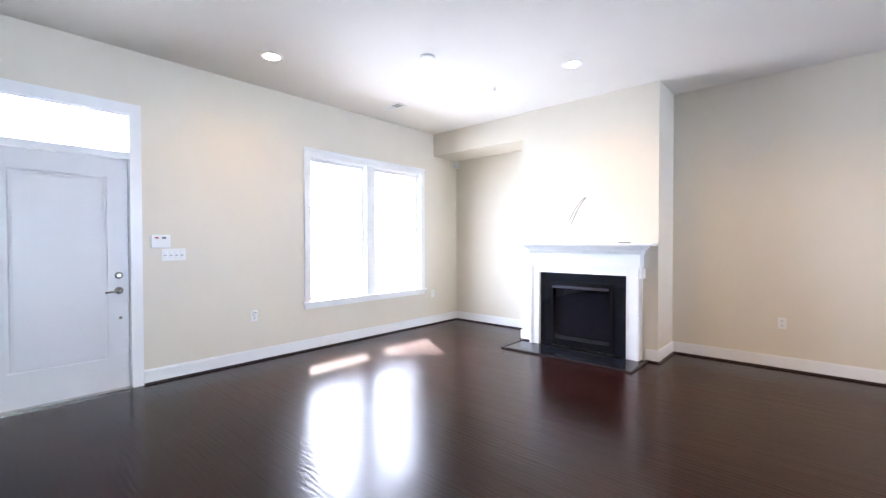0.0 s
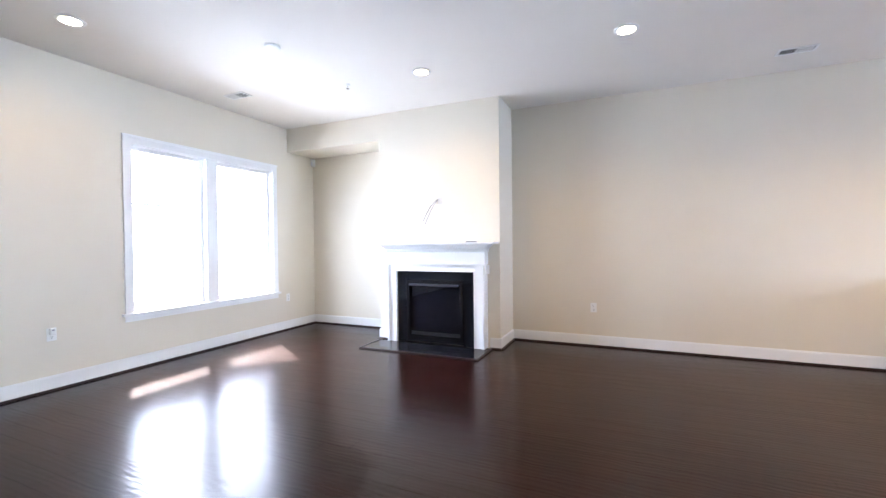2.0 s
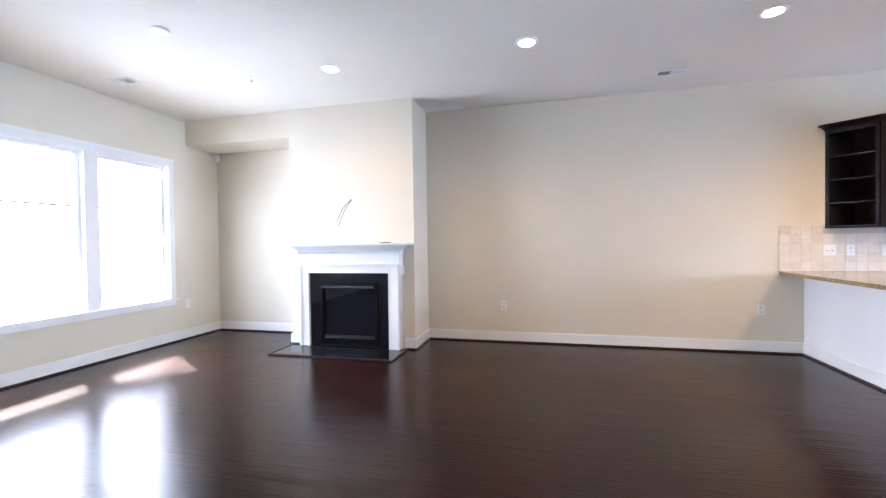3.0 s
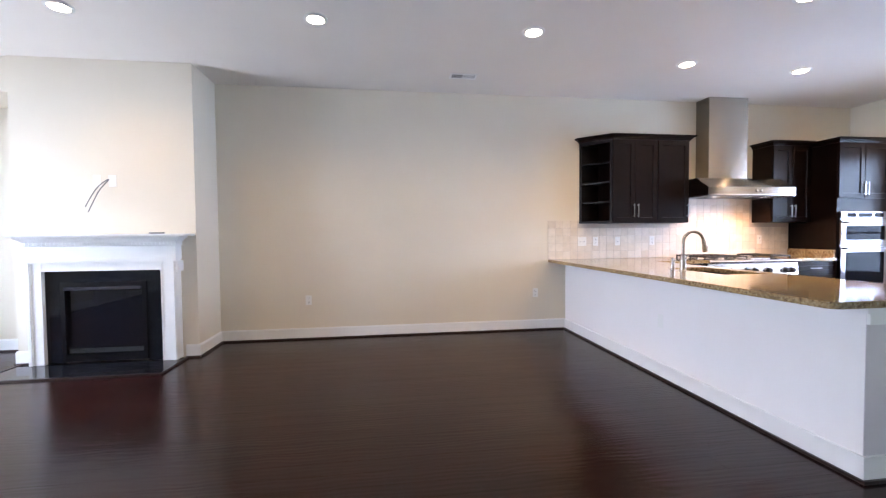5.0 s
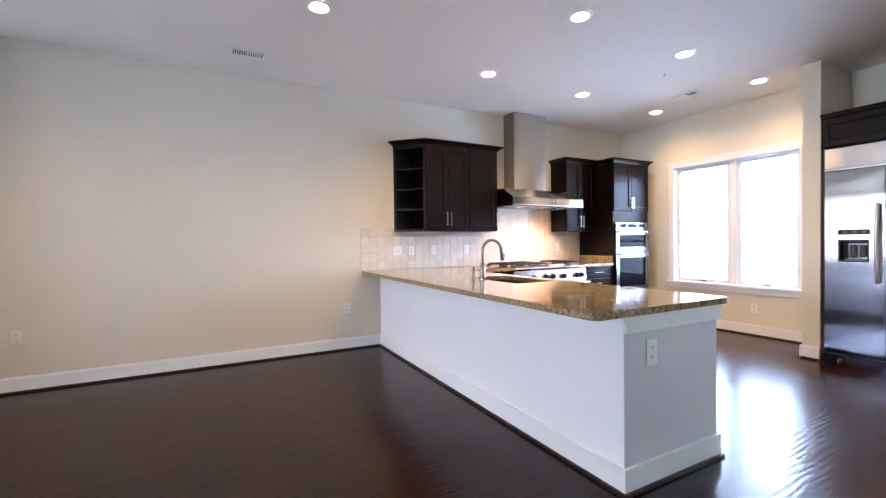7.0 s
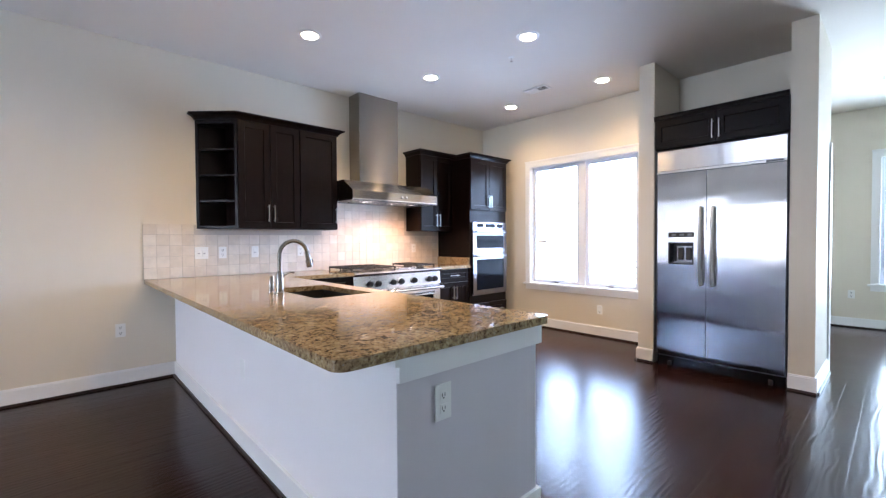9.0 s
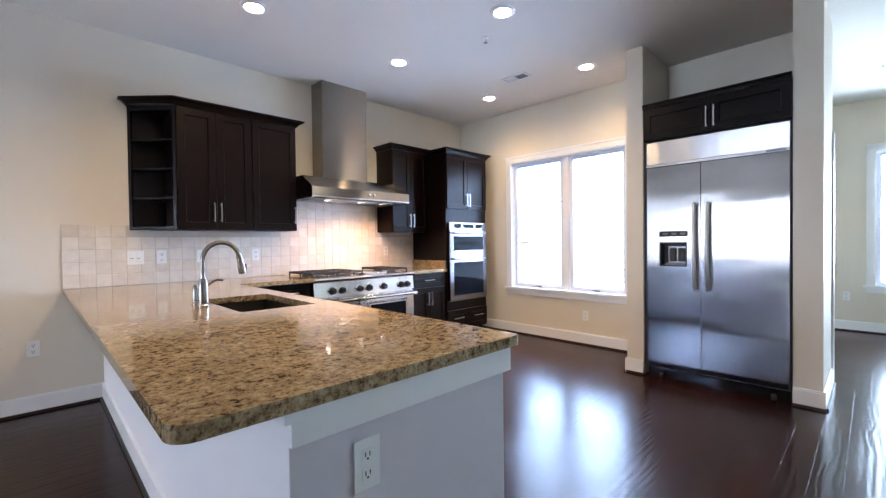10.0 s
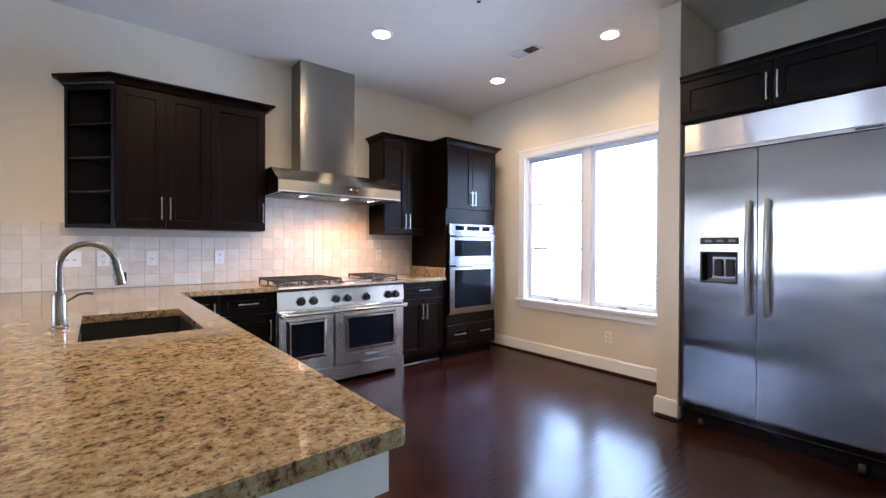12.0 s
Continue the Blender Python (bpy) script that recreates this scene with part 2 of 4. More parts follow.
def prism(bm, pts, axis, a, b):
    """A prism over the outline pts, drawn out along an axis from a to b."""
    def at(p, v):
        return {"x": (v, p[0], p[1]), "y": (p[0], v, p[1]), "z": (p[0], p[1], v)}[axis]
    lo = [bm.verts.new(at(p, a)) for p in pts]
    hi = [bm.verts.new(at(p, b)) for p in pts]
    bm.faces.new(lo)
    bm.faces.new(hi[::-1])
    n = len(pts)
    for i in range(n):
        bm.faces.new((lo[i], hi[i], hi[(i + 1) % n], lo[(i + 1) % n]))
    bmesh.ops.recalc_face_normals(bm, faces=bm.faces)
    return bm


def lathe(bm, profile, centre, axis="z", n=24):
    """Turns (radius, height) pairs round an axis through centre."""
    rings = []
    for r, h in profile:
        ring = []
        for i in range(n):
            a = 2 * math.pi * i / n
            u, w = r * math.cos(a), r * math.sin(a)
            p = {"z": (u, w, h), "x": (h, u, w), "y": (u, h, w)}[axis]
            ring.append(bm.verts.new([c + d for c, d in zip(centre, p)]))
        rings.append(ring)
    for a, b in zip(rings, rings[1:]):
        for i in range(n):
            bm.faces.new((a[i], a[(i + 1) % n], b[(i + 1) % n], b[i]))
    bm.faces.new(rings[0][::-1])
    bm.faces.new(rings[-1])
    bmesh.ops.recalc_face_normals(bm, faces=bm.faces)
    return bm


def tube(bm, pts, radius, n=12):
    pts = [Vector(p) for p in pts]
    rings = []
    side = None
    for i, p in enumerate(pts):
        d = (pts[min(i + 1, len(pts) - 1)] - pts[max(i - 1, 0)]).normalized()
        if side is None:
            side = d.orthogonal().normalized()
        side = (side - d * side.dot(d)).normalized()
        up = d.cross(side)
        rings.append([bm.verts.new(p + radius * (math.cos(2 * math.pi * k / n) * side + math.sin(2 * math.pi * k / n) * up)) for k in range(n)])
    for a, b in zip(rings, rings[1:]):
        for k in range(n):
            bm.faces.new((a[k], a[(k + 1) % n], b[(k + 1) % n], b[k]))
    bm.faces.new(rings[0][::-1])
    bm.faces.new(rings[-1])
    bmesh.ops.recalc_face_normals(bm, faces=bm.faces)
    return bm


PLACE = {}


def thing(name, at, label, category="", group="", kind=""):
    ob = new(name)
    ob.location = at
    ob.empty_display_size = 0.1
    PLACE[ob.name] = Vector(at)
    return tagged(ob, label, category, group, kind)


def part(name, bm, mat, parent=None, label="", smooth=False, kind=""):
    base = PLACE[parent.name] if parent else Vector((0, 0, 0))
    me = bpy.data.meshes.new(name)
    if parent:
        bmesh.ops.translate(bm, verts=bm.verts, vec=-base)
    bm.to_mesh(me)
    bm.free()
    me.materials.append(mat)
    if smooth:
        for p in me.polygons:
            p.use_smooth = True
        me.set_sharp_from_angle(angle=radians(35))
    ob = new(name, me)
    ob.parent = parent
    PLACE[ob.name] = base
    return tagged(ob, label, kind=kind)


def solo(name, bm, mat, label, category="", group="", kind="", smooth=False):
    """A thing of one mesh, with its origin at the middle of its foot."""
    xs, ys, zs = zip(*[v.co for v in bm.verts])
    foot = Vector(((min(xs) + max(xs)) / 2, (min(ys) + max(ys)) / 2, min(zs)))
    bmesh.ops.translate(bm, verts=bm.verts, vec=-foot)
    ob = part(name, bm, mat, None, smooth=smooth)
    ob.location = foot
    PLACE[ob.name] = foot
    return tagged(ob, label, category, group, kind)


def wall(name, axis, a0, a1, b0, b1, openings=(), mat=None, z0=0.0, z1=H):
    """A wall along an axis: it runs from b0 to b1, is a0 to a1 thick, and has openings (b0, b1, z0, z1)."""
    bm = bmesh.new()
    def put(u0, u1, w0, w1):
        if axis == "y":
            box(bm, a0, a1, u0, u1, w0, w1)
        else:
            box(bm, u0, u1, a0, a1, w0, w1)
    at = b0
    for o0, o1, w0, w1 in sorted(openings):
        put(at, o0, z0, z1)
        if w0 > z0:
            put(o0, o1, z0, w0)
        put(o0, o1, w1, z1)
        at = o1
    put(at, b1, z0, z1)
    return part(name, bm, mat or WALL, None, kind="structure")


# ---- the shell ----
part("floor", boxes((-3.0, 12.26, -2.1, 6.33, -0.2, -0.012)), SHOE, None, kind="structure")
wall("wall_west", "y", -3.0, -2.84, -2.1, 6.33, [(0.69, 1.645, 0.0, 2.44), (3.41, 5.30, 0.56, 2.355)])
wall("wall_north", "x", 6.167, 6.33, -2.84, 9.2)
wall("wall_east", "y", 9.04, 9.2, 2.018, 6.167, [(3.68, 5.235, 0.60, 2.31)])
wall("wall_south", "x", -2.1, -1.94, -2.84, 12.1)
wall("wall_far_east", "y", 12.1, 12.26, -2.1, 3.36, [(-0.2, 1.76, 0.60, 2.355)])
wall("wall_far_north", "x", 3.2, 3.36, 9.2, 12.1)
part("wall_pier_north", boxes((8.345, 9.04, 3.245, 3.395, 0, H)), WALL, None, kind="structure")
part("wall_pier_south", boxes((8.37, 9.04, 2.018, 2.188, 0, H)), WALL, None, kind="structure")
part("opening_casing", boxes((9.16, 9.259, 2.003, 2.017, 0, 2.13), (9.2605, 9.28, 2.003, 2.20, 0, 2.13)), TRIM, None, kind="structure")
part("wall_return", boxes((9.2, 9.26, 2.018, 3.2, 0, H)), WALL, None, kind="structure")
part("ceiling", boxes((-3.0, 12.26, -2.1, 6.33, H, H + 0.2)), CEIL, None, kind="structure")
part("chimney_breast", boxes((-1.2, 0.467, 5.577, 6.167, 0, H)), WALL, None, kind="structure")
part("soffit", boxes((-2.84, -1.2, 5.60, 6.167, 2.665, H)), WALL, None, kind="structure")
part("ground", boxes((-400, 400, -400, 400, -0.9, -0.6)), painted("pale_paving", (0.40, 0.39, 0.37), 0.9, 20, 0.4), None, kind="structure")


# Unseen slab added outside the west windows; its edge trims the sun patches indoors.
def unseen_sun_blocker():
    bm = bmesh.new()
    prism(bm, [(-1.0, 3.60), (6.1, 3.60), (9.0, 5.48), (9.0, 5.7), (6.1, 3.82), (-1.0, 3.82)], "x", -5.55, -3.05)
    part("unseen_sun_blocker", bm, TRIM, None, kind="structure")


unseen_sun_blocker()


# ---- baseboards with dark shoe strips ----
def skirting(x0, x1, y0, y1, side):
    """side: the way into the room."""
    dx, dy = side
    t, s = 0.016, 0.03
    def slab(depth, z0, z1):
        ax0, ax1 = (x0, x1) if dx == 0 else sorted((x0, x0 + dx * depth))
        ay0, ay1 = (y0, y1) if dy == 0 else sorted((y0, y0 + dy * depth))
        return (ax0, ax1, ay0, ay1, z0, z1)
    part("baseboard", boxes(slab(t, 0.0, 0.122), slab(t * 0.6, 0.122, 0.134)), TRIM, None, kind="structure")
    part("trim", boxes(slab(s, 0.0, 0.018)), SHOE, None, kind="structure")


skirting(-2.84, -2.84, 1.725, 6.167, (1, 0))
skirting(-2.84, -2.84, -1.94, 0.61, (1, 0))
skirting(-2.824, -1.216, 6.167, 6.167, (0, -1))
skirting(-1.2, -1.2, 5.561, 6.151, (-1, 0))
skirting(-1.2, -1.045, 5.577, 5.577, (0, -1))
skirting(0.345, 0.483, 5.577, 5.577, (0, -1))
skirting(0.467, 0.467, 5.577, 6.151, (1, 0))
skirting(0.467, 4.719, 6.167, 6.167, (0, -1))
skirting(9.04, 9.04, 3.411, 6.167, (-1, 0))
skirting(8.329, 9.024, 3.395, 3.395, (0, 1))
skirting(8.345, 8.345, 3.245, 3.395, (-1, 0))
skirting(8.37, 8.37, 2.002, 2.188, (-1, 0))
skirting(8.37, 9.158, 2.018, 2.018, (0, -1))
skirting(12.1, 12.1, -1.94, 3.2, (-1, 0))
skirting(9.30, 12.084, 3.2, 3.2, (0, -1))
skirting(-2.824, 12.084, -1.94, -1.94, (0, 1))


# ---- windows ----
def window(name, face, inward, y0, y1, z0, z1, posts, sashes, apron, label, sill_out=0.045):
    """A window in a wall across x. face: the wall's inner face; posts: (y0, y1) between the lights; sashes: (y0, y1, bars)."""
    w = thing(name, (face, (y0 + y1) / 2, z0), label, "window", kind="structure")
    c, s = 0.075, inward
    def bx(d0, d1, a, b, lo, hi):
        p, q = sorted((face + s * d0, face + s * d1))
        return (p, q, a, b, lo, hi)
    frame_bm = boxes(bx(0.001, 0.02, y0 - c, y0 + 0.005, z0, z1 + 0.08), bx(0.001, 0.02, y1 - 0.005, y1 + c, z0, z1 + 0.08),
                     bx(0.001, 0.02, y0 + 0.005, y1 - 0.005, z1 - 0.005, z1 + 0.08), bx(0.02, 0.03, y0 - c - 0.006, y1 + c + 0.006, z1 + 0.062, z1 + 0.086))
    part("window_casing", frame_bm, TRIM, w)
    jamb = boxes(bx(-0.15, 0.0, y0, y0 + 0.014, z0, z1), bx(-0.15, 0.0, y1 - 0.014, y1, z0, z1), bx(-0.15, 0.0, y0 + 0.014, y1 - 0.014, z1 - 0.014, z1))
    for p0, p1 in posts:
        box(jamb, *bx(-0.12, 0.012 if inward > 0 else -0.035, p0, p1, z0, z1 - 0.014))
    part("window_jamb", jamb, TRIM, w)
    sill = boxes(bx(-0.15, 0.0, y0 + 0.001, y1 - 0.001, z0 - 0.0, z0 + 0.014), bx(0.0, sill_out, y0 - c - 0.03, y1 + c + 0.03, z0 - 0.014, z0 + 0.012))
    part("window_sill", sill, TRIM, w)
    part("window_apron", boxes(bx(0.001, 0.018, y0 - c, y1 + c, z0 - apron, z0 - 0.014)), TRIM, w)
    for a, b, bars, upright in sashes:
        f = 0.038 if inward > 0 else 0.046
        lo, hi = z0 + 0.016, z1 - 0.016
        fr = boxes(bx(-0.10, -0.06, a, a + f, lo, hi), bx(-0.10, -0.06, b - f, b, lo, hi), bx(-0.10, -0.06, a + f, b - f, lo, lo + f), bx(-0.10, -0.06, a + f, b - f, hi - f, hi))
        part("window_frame", fr, VINYL if inward < 0 else TRIM, w)
        for z in bars:
            part("muntin", boxes(bx(-0.095, -0.072, a + f, b - f, z - 0.010, z + 0.010)), VINYL if inward < 0 else MUNTIN, w)
        pane = part("pane", boxes(bx(-0.086, -0.080, a + f - 0.002, b - f + 0.002, lo + f - 0.002, hi - f + 0.002)), GLASS, w)
        pane.visible_shadow = False
    return w


def crank(y, z):
    c = thing("window_crank", (9.03, y, z), "small dark folding window crank on the kitchen sill", "window crank", "cranks of the kitchen window")
    part("base", boxes((9.085, 9.10, y - 0.03, y + 0.03, z, z + 0.018), bevel=0.003), GREY, c)
    part("arm", tube(bmesh.new(), [(9.083, y - 0.01, z + 0.014), (9.07, y + 0.02, z + 0.02), (9.07, y + 0.06, z + 0.014)], 0.005, 8), GREY, c, smooth=True)


crank(4.04, 0.636)
crank(4.83, 0.636)
rail = thing("deck_railing", (9.34, 3.9, -0.6), "pale outdoor deck railing behind the kitchen window", "railing")
for k in range(5):
    part("rail", boxes((9.33, 9.35, 3.3, 4.02, 0.66 + k * 0.075, 0.675 + k * 0.075)), MUNTIN, rail)
part("post", boxes((9.31, 9.35, 3.26, 3.30, -0.6, 1.02)), MUNTIN, rail)
window("window_1", -2.84, 1, 3.41, 5.30, 0.575, 2.345, [(4.26, 4.41)], [(3.425, 4.26, [1.73], 0), (4.41, 5.285, [1.73], 0)], 0.075,
       "wide white-cased double window beside the fireplace corner, washed out by daylight")
window("window_2", 9.04, -1, 3.68, 5.235, 0.615, 2.30, [(4.395, 4.475)], [(3.695, 4.395, [], 0), (4.475, 5.22, [1.22, 1.74], 0)], 0.085,
       "white-cased double kitchen window above a low sill, one light barred")
window("window_3", 12.1, -1, -0.2, 1.76, 0.60, 2.35, [(0.73, 0.83)], [(-0.185, 0.73, [1.46], 0), (0.83, 1.745, [1.46], 0)], 0.08,
       "white-cased window in the far room, blown out by daylight")


# ---- front door ----
def front_door():
    d = thing("door_1", (-2.84, 1.168, 0), "closed white front door with nickel lever and clear transom", "door", kind="structure")
    y0, y1, x = 0.711, 1.625, -2.862
    leaf = boxes((x - 0.045, x, y0, y1, 0.012, 2.035))
    part("door_leaf", leaf, DOORP, d)
    def panel(z0, z1, a, b):
        out = [(a, b, z0, z1, 0.004, 0.0), (a + 0.022, b - 0.022, z0 + 0.022, z1 - 0.022, 0.009, 0.0)]
        bm = bmesh.new()
        for p, q, lo, hi, t, _ in out[:1]:
            for s in ((p, q, lo, lo + 0.02), (p, q, hi - 0.02, hi), (p, p + 0.02, lo + 0.02, hi - 0.02), (q - 0.02, q, lo + 0.02, hi - 0.02)):
                box(bm, x, x + 0.011, *s)
        part("panel_moulding", bm, DOORP, d)
        ins = 0.075
        rings = []
        bm = bmesh.new()
        for o, e in ((0.0, 0.0005), (0.010, 0.004), (0.030, 0.0065), (0.05, 0.007)):
            rings.append([bm.verts.new((x + e, u, w)) for u, w in ((a + ins - 0.045 + o, z0 + ins - 0.045 + o), (b - ins + 0.045 - o, z0 + ins - 0.045 + o), (b - ins + 0.045 - o, z1 - ins + 0.045 - o), (a + ins - 0.045 + o, z1 - ins + 0.045 - o))])
        for p, q in zip(rings, rings[1:]):
            for k in range(4):
                bm.faces.new((p[k], p[(k + 1) % 4], q[(k + 1) % 4], q[k]))
        bm.faces.new(rings[-1])
        bm.faces.new(rings[0][::-1])
        bmesh.ops.recalc_face_normals(bm, faces=bm.faces)
        part("door_panel", bm, DOORP, d)
    panel(0.27, 1.89, y0 + 0.13, y1 - 0.13)
    part("door_frame", boxes((-3.0, -2.84, 0.69, 0.708, 0, 2.10), (-3.0, -2.84, 1.628, 1.645, 0, 2.10), (-3.0, -2.835, 0.69, 1.645, 2.04, 2.10),
                             (-3.0, -2.84, 0.69, 0.71, 2.10, 2.44), (-3.0, -2.84, 1.63, 1.645, 2.10, 2.44), (-3.0, -2.84, 0.71, 1.63, 2.42, 2.44)), TRIM, d)
    part("door_casing", boxes((-2.839, -2.82, 0.612, 0.70, 0, 2.53), (-2.839, -2.82, 1.634, 1.722, 0, 2.53), (-2.839, -2.82, 0.70, 1.634, 2.435, 2.53)), TRIM, d)
    part("threshold", boxes((-3.0, -2.80, 0.70, 1.634, 0.0, 0.012)), NICKEL, d)
    pane = part("pane", boxes((-2.95, -2.944, 0.71, 1.63, 2.10, 2.42)), GLASS, d)
    pane.visible_shadow = False
    bolt = lathe(bmesh.new(), [(0.030, 0), (0.030, 0.008), (0.024, 0.014), (0.016, 0.022)], (x, 1.553, 1.011), "x")
    part("deadbolt", bolt, NICKEL, d, "round nickel deadbolt rose", smooth=True)
    lever = lathe(bmesh.new(), [(0.033, 0), (0.033, 0.008), (0.026, 0.018), (0.012, 0.022), (0.012, 0.05)], (x, 1.553, 0.877), "x")
    tube(lever, [(x + 0.048, 1.553, 0.877), (x + 0.052, 1.51, 0.872), (x + 0.05, 1.45, 0.868)], 0.008)
    part("door_handle", lever, NICKEL, d, "nickel lever handle", smooth=True)
    part("latch", lathe(bmesh.new(), [(0.012, 0), (0.012, 0.01), (0.008, 0.014)], (x, 1.561, 0.636), "x"), NICKEL, d, smooth=True)
    part("peephole", lathe(bmesh.new(), [(0.010, 0), (0.010, 0.006)], (x, 1.172, 1.537), "x"), NICKEL, d, smooth=True)


front_door()


# ---- fireplace ----
def fireplace():
    f = thing("fireplace", (-0.35, 5.5, 0), "white mantel fireplace with dentil trim and black stone surround", "fireplace")
    fy = 5.455
    for a, b in ((-1.010, -0.882), (0.178, 0.312)):
        leg = boxes((a, b, fy, 5.576, 0.014, 1.02))
        inner, outer = (b, a) if a < -0.5 else (a, b)
        way = 1 if inner > outer else -1
        for near, far, proud in ((0.0, 0.012, 0.006), (0.086, 0.100, 0.008), (0.100, 0.128, 0.016)):
            u0, u1 = sorted((inner - way * near, inner - way * far))
            box(leg, u0, u1, fy - proud, fy, 0.014, 1.008)
        part("pilaster", leg, TRIM, f)
    frieze = boxes((-1.02, 0.322, fy - 0.004, 5.576, 1.02, 1.165), (-0.882, 0.178, fy, 5.576, 0.925, 1.02))
    box(frieze, -1.032, 0.334, fy - 0.022, fy - 0.004, 1.01, 1.03)
    box(frieze, -1.026, 0.328, fy - 0.014, fy - 0.004, 1.035, 1.05)
    part("opening_bead", boxes((-0.882, 0.178, fy - 0.006, fy - 0.0005, 0.925, 0.937)), TRIM, f)
    part("header_moulding", boxes((-0.982, 0.284, fy - 0.010, fy - 0.0005, 0.995, 1.009)), TRIM, f)
    for a, b in ((-1.036, -1.0105), (0.3125, 0.338)):
        part("side_ear", boxes((a, b, fy - 0.010, 5.575, 0.905, 1.0095)), TRIM, f)
    part("frieze", frieze, TRIM, f)
    cornice = bmesh.new()
    levels = [(1.165, 0.0), (1.172, 0.008), (1.205, 0.010), (1.212, 0.022), (1.228, 0.034), (1.245, 0.056), (1.258, 0.062)]
    rings = [[cornice.verts.new(p) for p in ((-1.022 - o, 5.576, z), (-1.022 - o, 5.450 - o, z), (0.324 + o, 5.450 - o, z), (0.324 + o, 5.576, z))] for z, o in levels]
    for a, b in zip(rings, rings[1:]):
        for k in range(4):
            cornice.faces.new((a[k], a[(k + 1) % 4], b[(k + 1) % 4], b[k]))
    cornice.faces.new(rings[0])
    cornice.faces.new(rings[-1][::-1])
    bmesh.ops.recalc_face_normals(cornice, faces=cornice.faces)
    part("cornice", cornice, TRIM, f)
    x = -1.02
    while x < 0.31:
        part("dentil", boxes((x, x + 0.018, 5.4335, 5.4395, 1.176, 1.201)), TRIM, f)
        x += 0.036
    part("mantel_shelf", boxes((-1.115, 0.455, 5.358, 5.576, 1.2585, 1.282), bevel=0.004), TRIM, f)
    part("surround", boxes((-0.881, -0.745, 5.49, 5.576, 0.014, 0.924), (0.03, 0.177, 5.49, 5.576, 0.014, 0.924), (-0.745, 0.03, 5.49, 5.576, 0.815, 0.924)), STONE, f, "polished black stone surround")
    insert = boxes((-0.743, -0.705, 5.475, 5.576, 0.03, 0.813), (-0.010, 0.028, 5.475, 5.576, 0.03, 0.813), (-0.705, -0.010, 5.475, 5.576, 0.77, 0.813),
                   (-0.705, -0.010, 5.475, 5.576, 0.03, 0.10))
    canopy = prism(bmesh.new(), [(5.474, 0.768), (5.450, 0.752), (5.450, 0.738), (5.50, 0.728), (5.50, 0.768)], "x", -0.700, -0.015)
    part("insert_canopy", canopy, ENAMEL, f, "dark grey enamelled canopy strip")
    box(insert, -0.705, -0.010, 5.485, 5.51, 0.165, 0.18)
    part("insert_frame", insert, BLACK, f, "black enamelled insert frame")
    part("firebox_glass", boxes((-0.704, -0.011, 5.515, 5.57, 0.101, 0.769)), FIREGLASS, f, "dark firebox glass")
    part("grille", boxes(*[(-0.69, -0.015, 5.488, 5.512, z, z + 0.006) for z in (0.112, 0.124, 0.136, 0.148)]), IRON, f)
    hearth = boxes((-1.135, 0.356, 5.03, 5.454, 0.0, 0.012))
    part("hearth", hearth, STONE, f, "polished black hearth slab")
    part("hearth_edging", boxes((-1.155, 0.376, 5.008, 5.03, 0.0, 0.017), (-1.155, -1.135, 5.03, 5.54, 0.0, 0.017), (0.356, 0.376, 5.03, 5.54, 0.0, 0.017)), SHOE, f, "dark wood edging round hearth")


fireplace()
solo("remote_control", boxes((0.09, 0.22, 5.43, 5.47, 1.2825, 1.298), bevel=0.004), GREY, "small dark remote control lying on the mantel shelf", "remote control")


def cable():
    c = thing("wall_cable", (-0.33, 5.575, 1.82), "grey twin cable hanging from a wall plate above the mantel", "cable")
    for k, (ex, ez) in enumerate(((-0.50, 1.50), (-0.515, 1.55))):
        pts = []
        for i in range(13):
            s = i / 12
            pts.append((-0.33 + (ex + 0.33) * s, 5.575 - 0.05 * math.sin(min(1, s * 2) * math.pi / 2) - 0.015 * k, 1.83 + (ez - 1.83) * s + 0.012 * math.sin(s * math.pi) * (1 + k)))
        part("wire", tube(bmesh.new(), pts, 0.0045, 8), GREY, c, smooth=True)


cable()


# ---- plates, outlets and small fittings on walls ----
def plate(name, at, facing, w, h, kind_of, label, group=""):
    """facing: the way out of the wall, one of -x, +x, -y."""
    p = thing(name, at, label, "electrical plate", group)
    x, y, z = at
    def slab(u0, u1, w0, w1, d0, d1):
        if facing == "-y":
            return (x + u0, x + u1, y - d1, y - d0, z + w0, z + w1)
        s = 1 if facing == "+x" else -1
        a, b = sorted((x + s * d0, x + s * d1))
        return (a, b, y + u0, y + u1, z + w0, z + w1)
    part("plate", boxes(slab(-w / 2, w / 2, -h / 2, h / 2, 0.0, 0.0035), bevel=0.0016), PLASTIC, p)
    if kind_of == "outlet":
        for dz in (-0.024, 0.024):
            o = part("socket", boxes(slab(-0.016, 0.016, dz - 0.016, dz + 0.016, 0.0035, 0.005)), PLASTIC, p)
            PLACE[o.name] = PLACE[p.name]
            part("slot", boxes(slab(-0.008, -0.005, dz - 0.004, dz + 0.008, 0.005, 0.0054), slab(0.005, 0.008, dz - 0.004, dz + 0.008, 0.005, 0.0054),
                               slab(-0.003, 0.003, dz - 0.012, dz - 0.007, 0.005, 0.0054)), SLOT, o)
    elif kind_of.startswith("switch"):
        n = int(kind_of[6:])
        for i in range(n):
            u = (i - (n - 1) / 2) * 0.046
            part("rocker", boxes(slab(u - 0.016, u + 0.016, -0.033, 0.033, 0.0035, 0.007), bevel=0.0015), PLASTIC, p)
            part("rocker_gap", boxes(slab(u - 0.012, u + 0.010, -0.010, 0.0, 0.007, 0.0076)), LABELGREY, p)
    return p


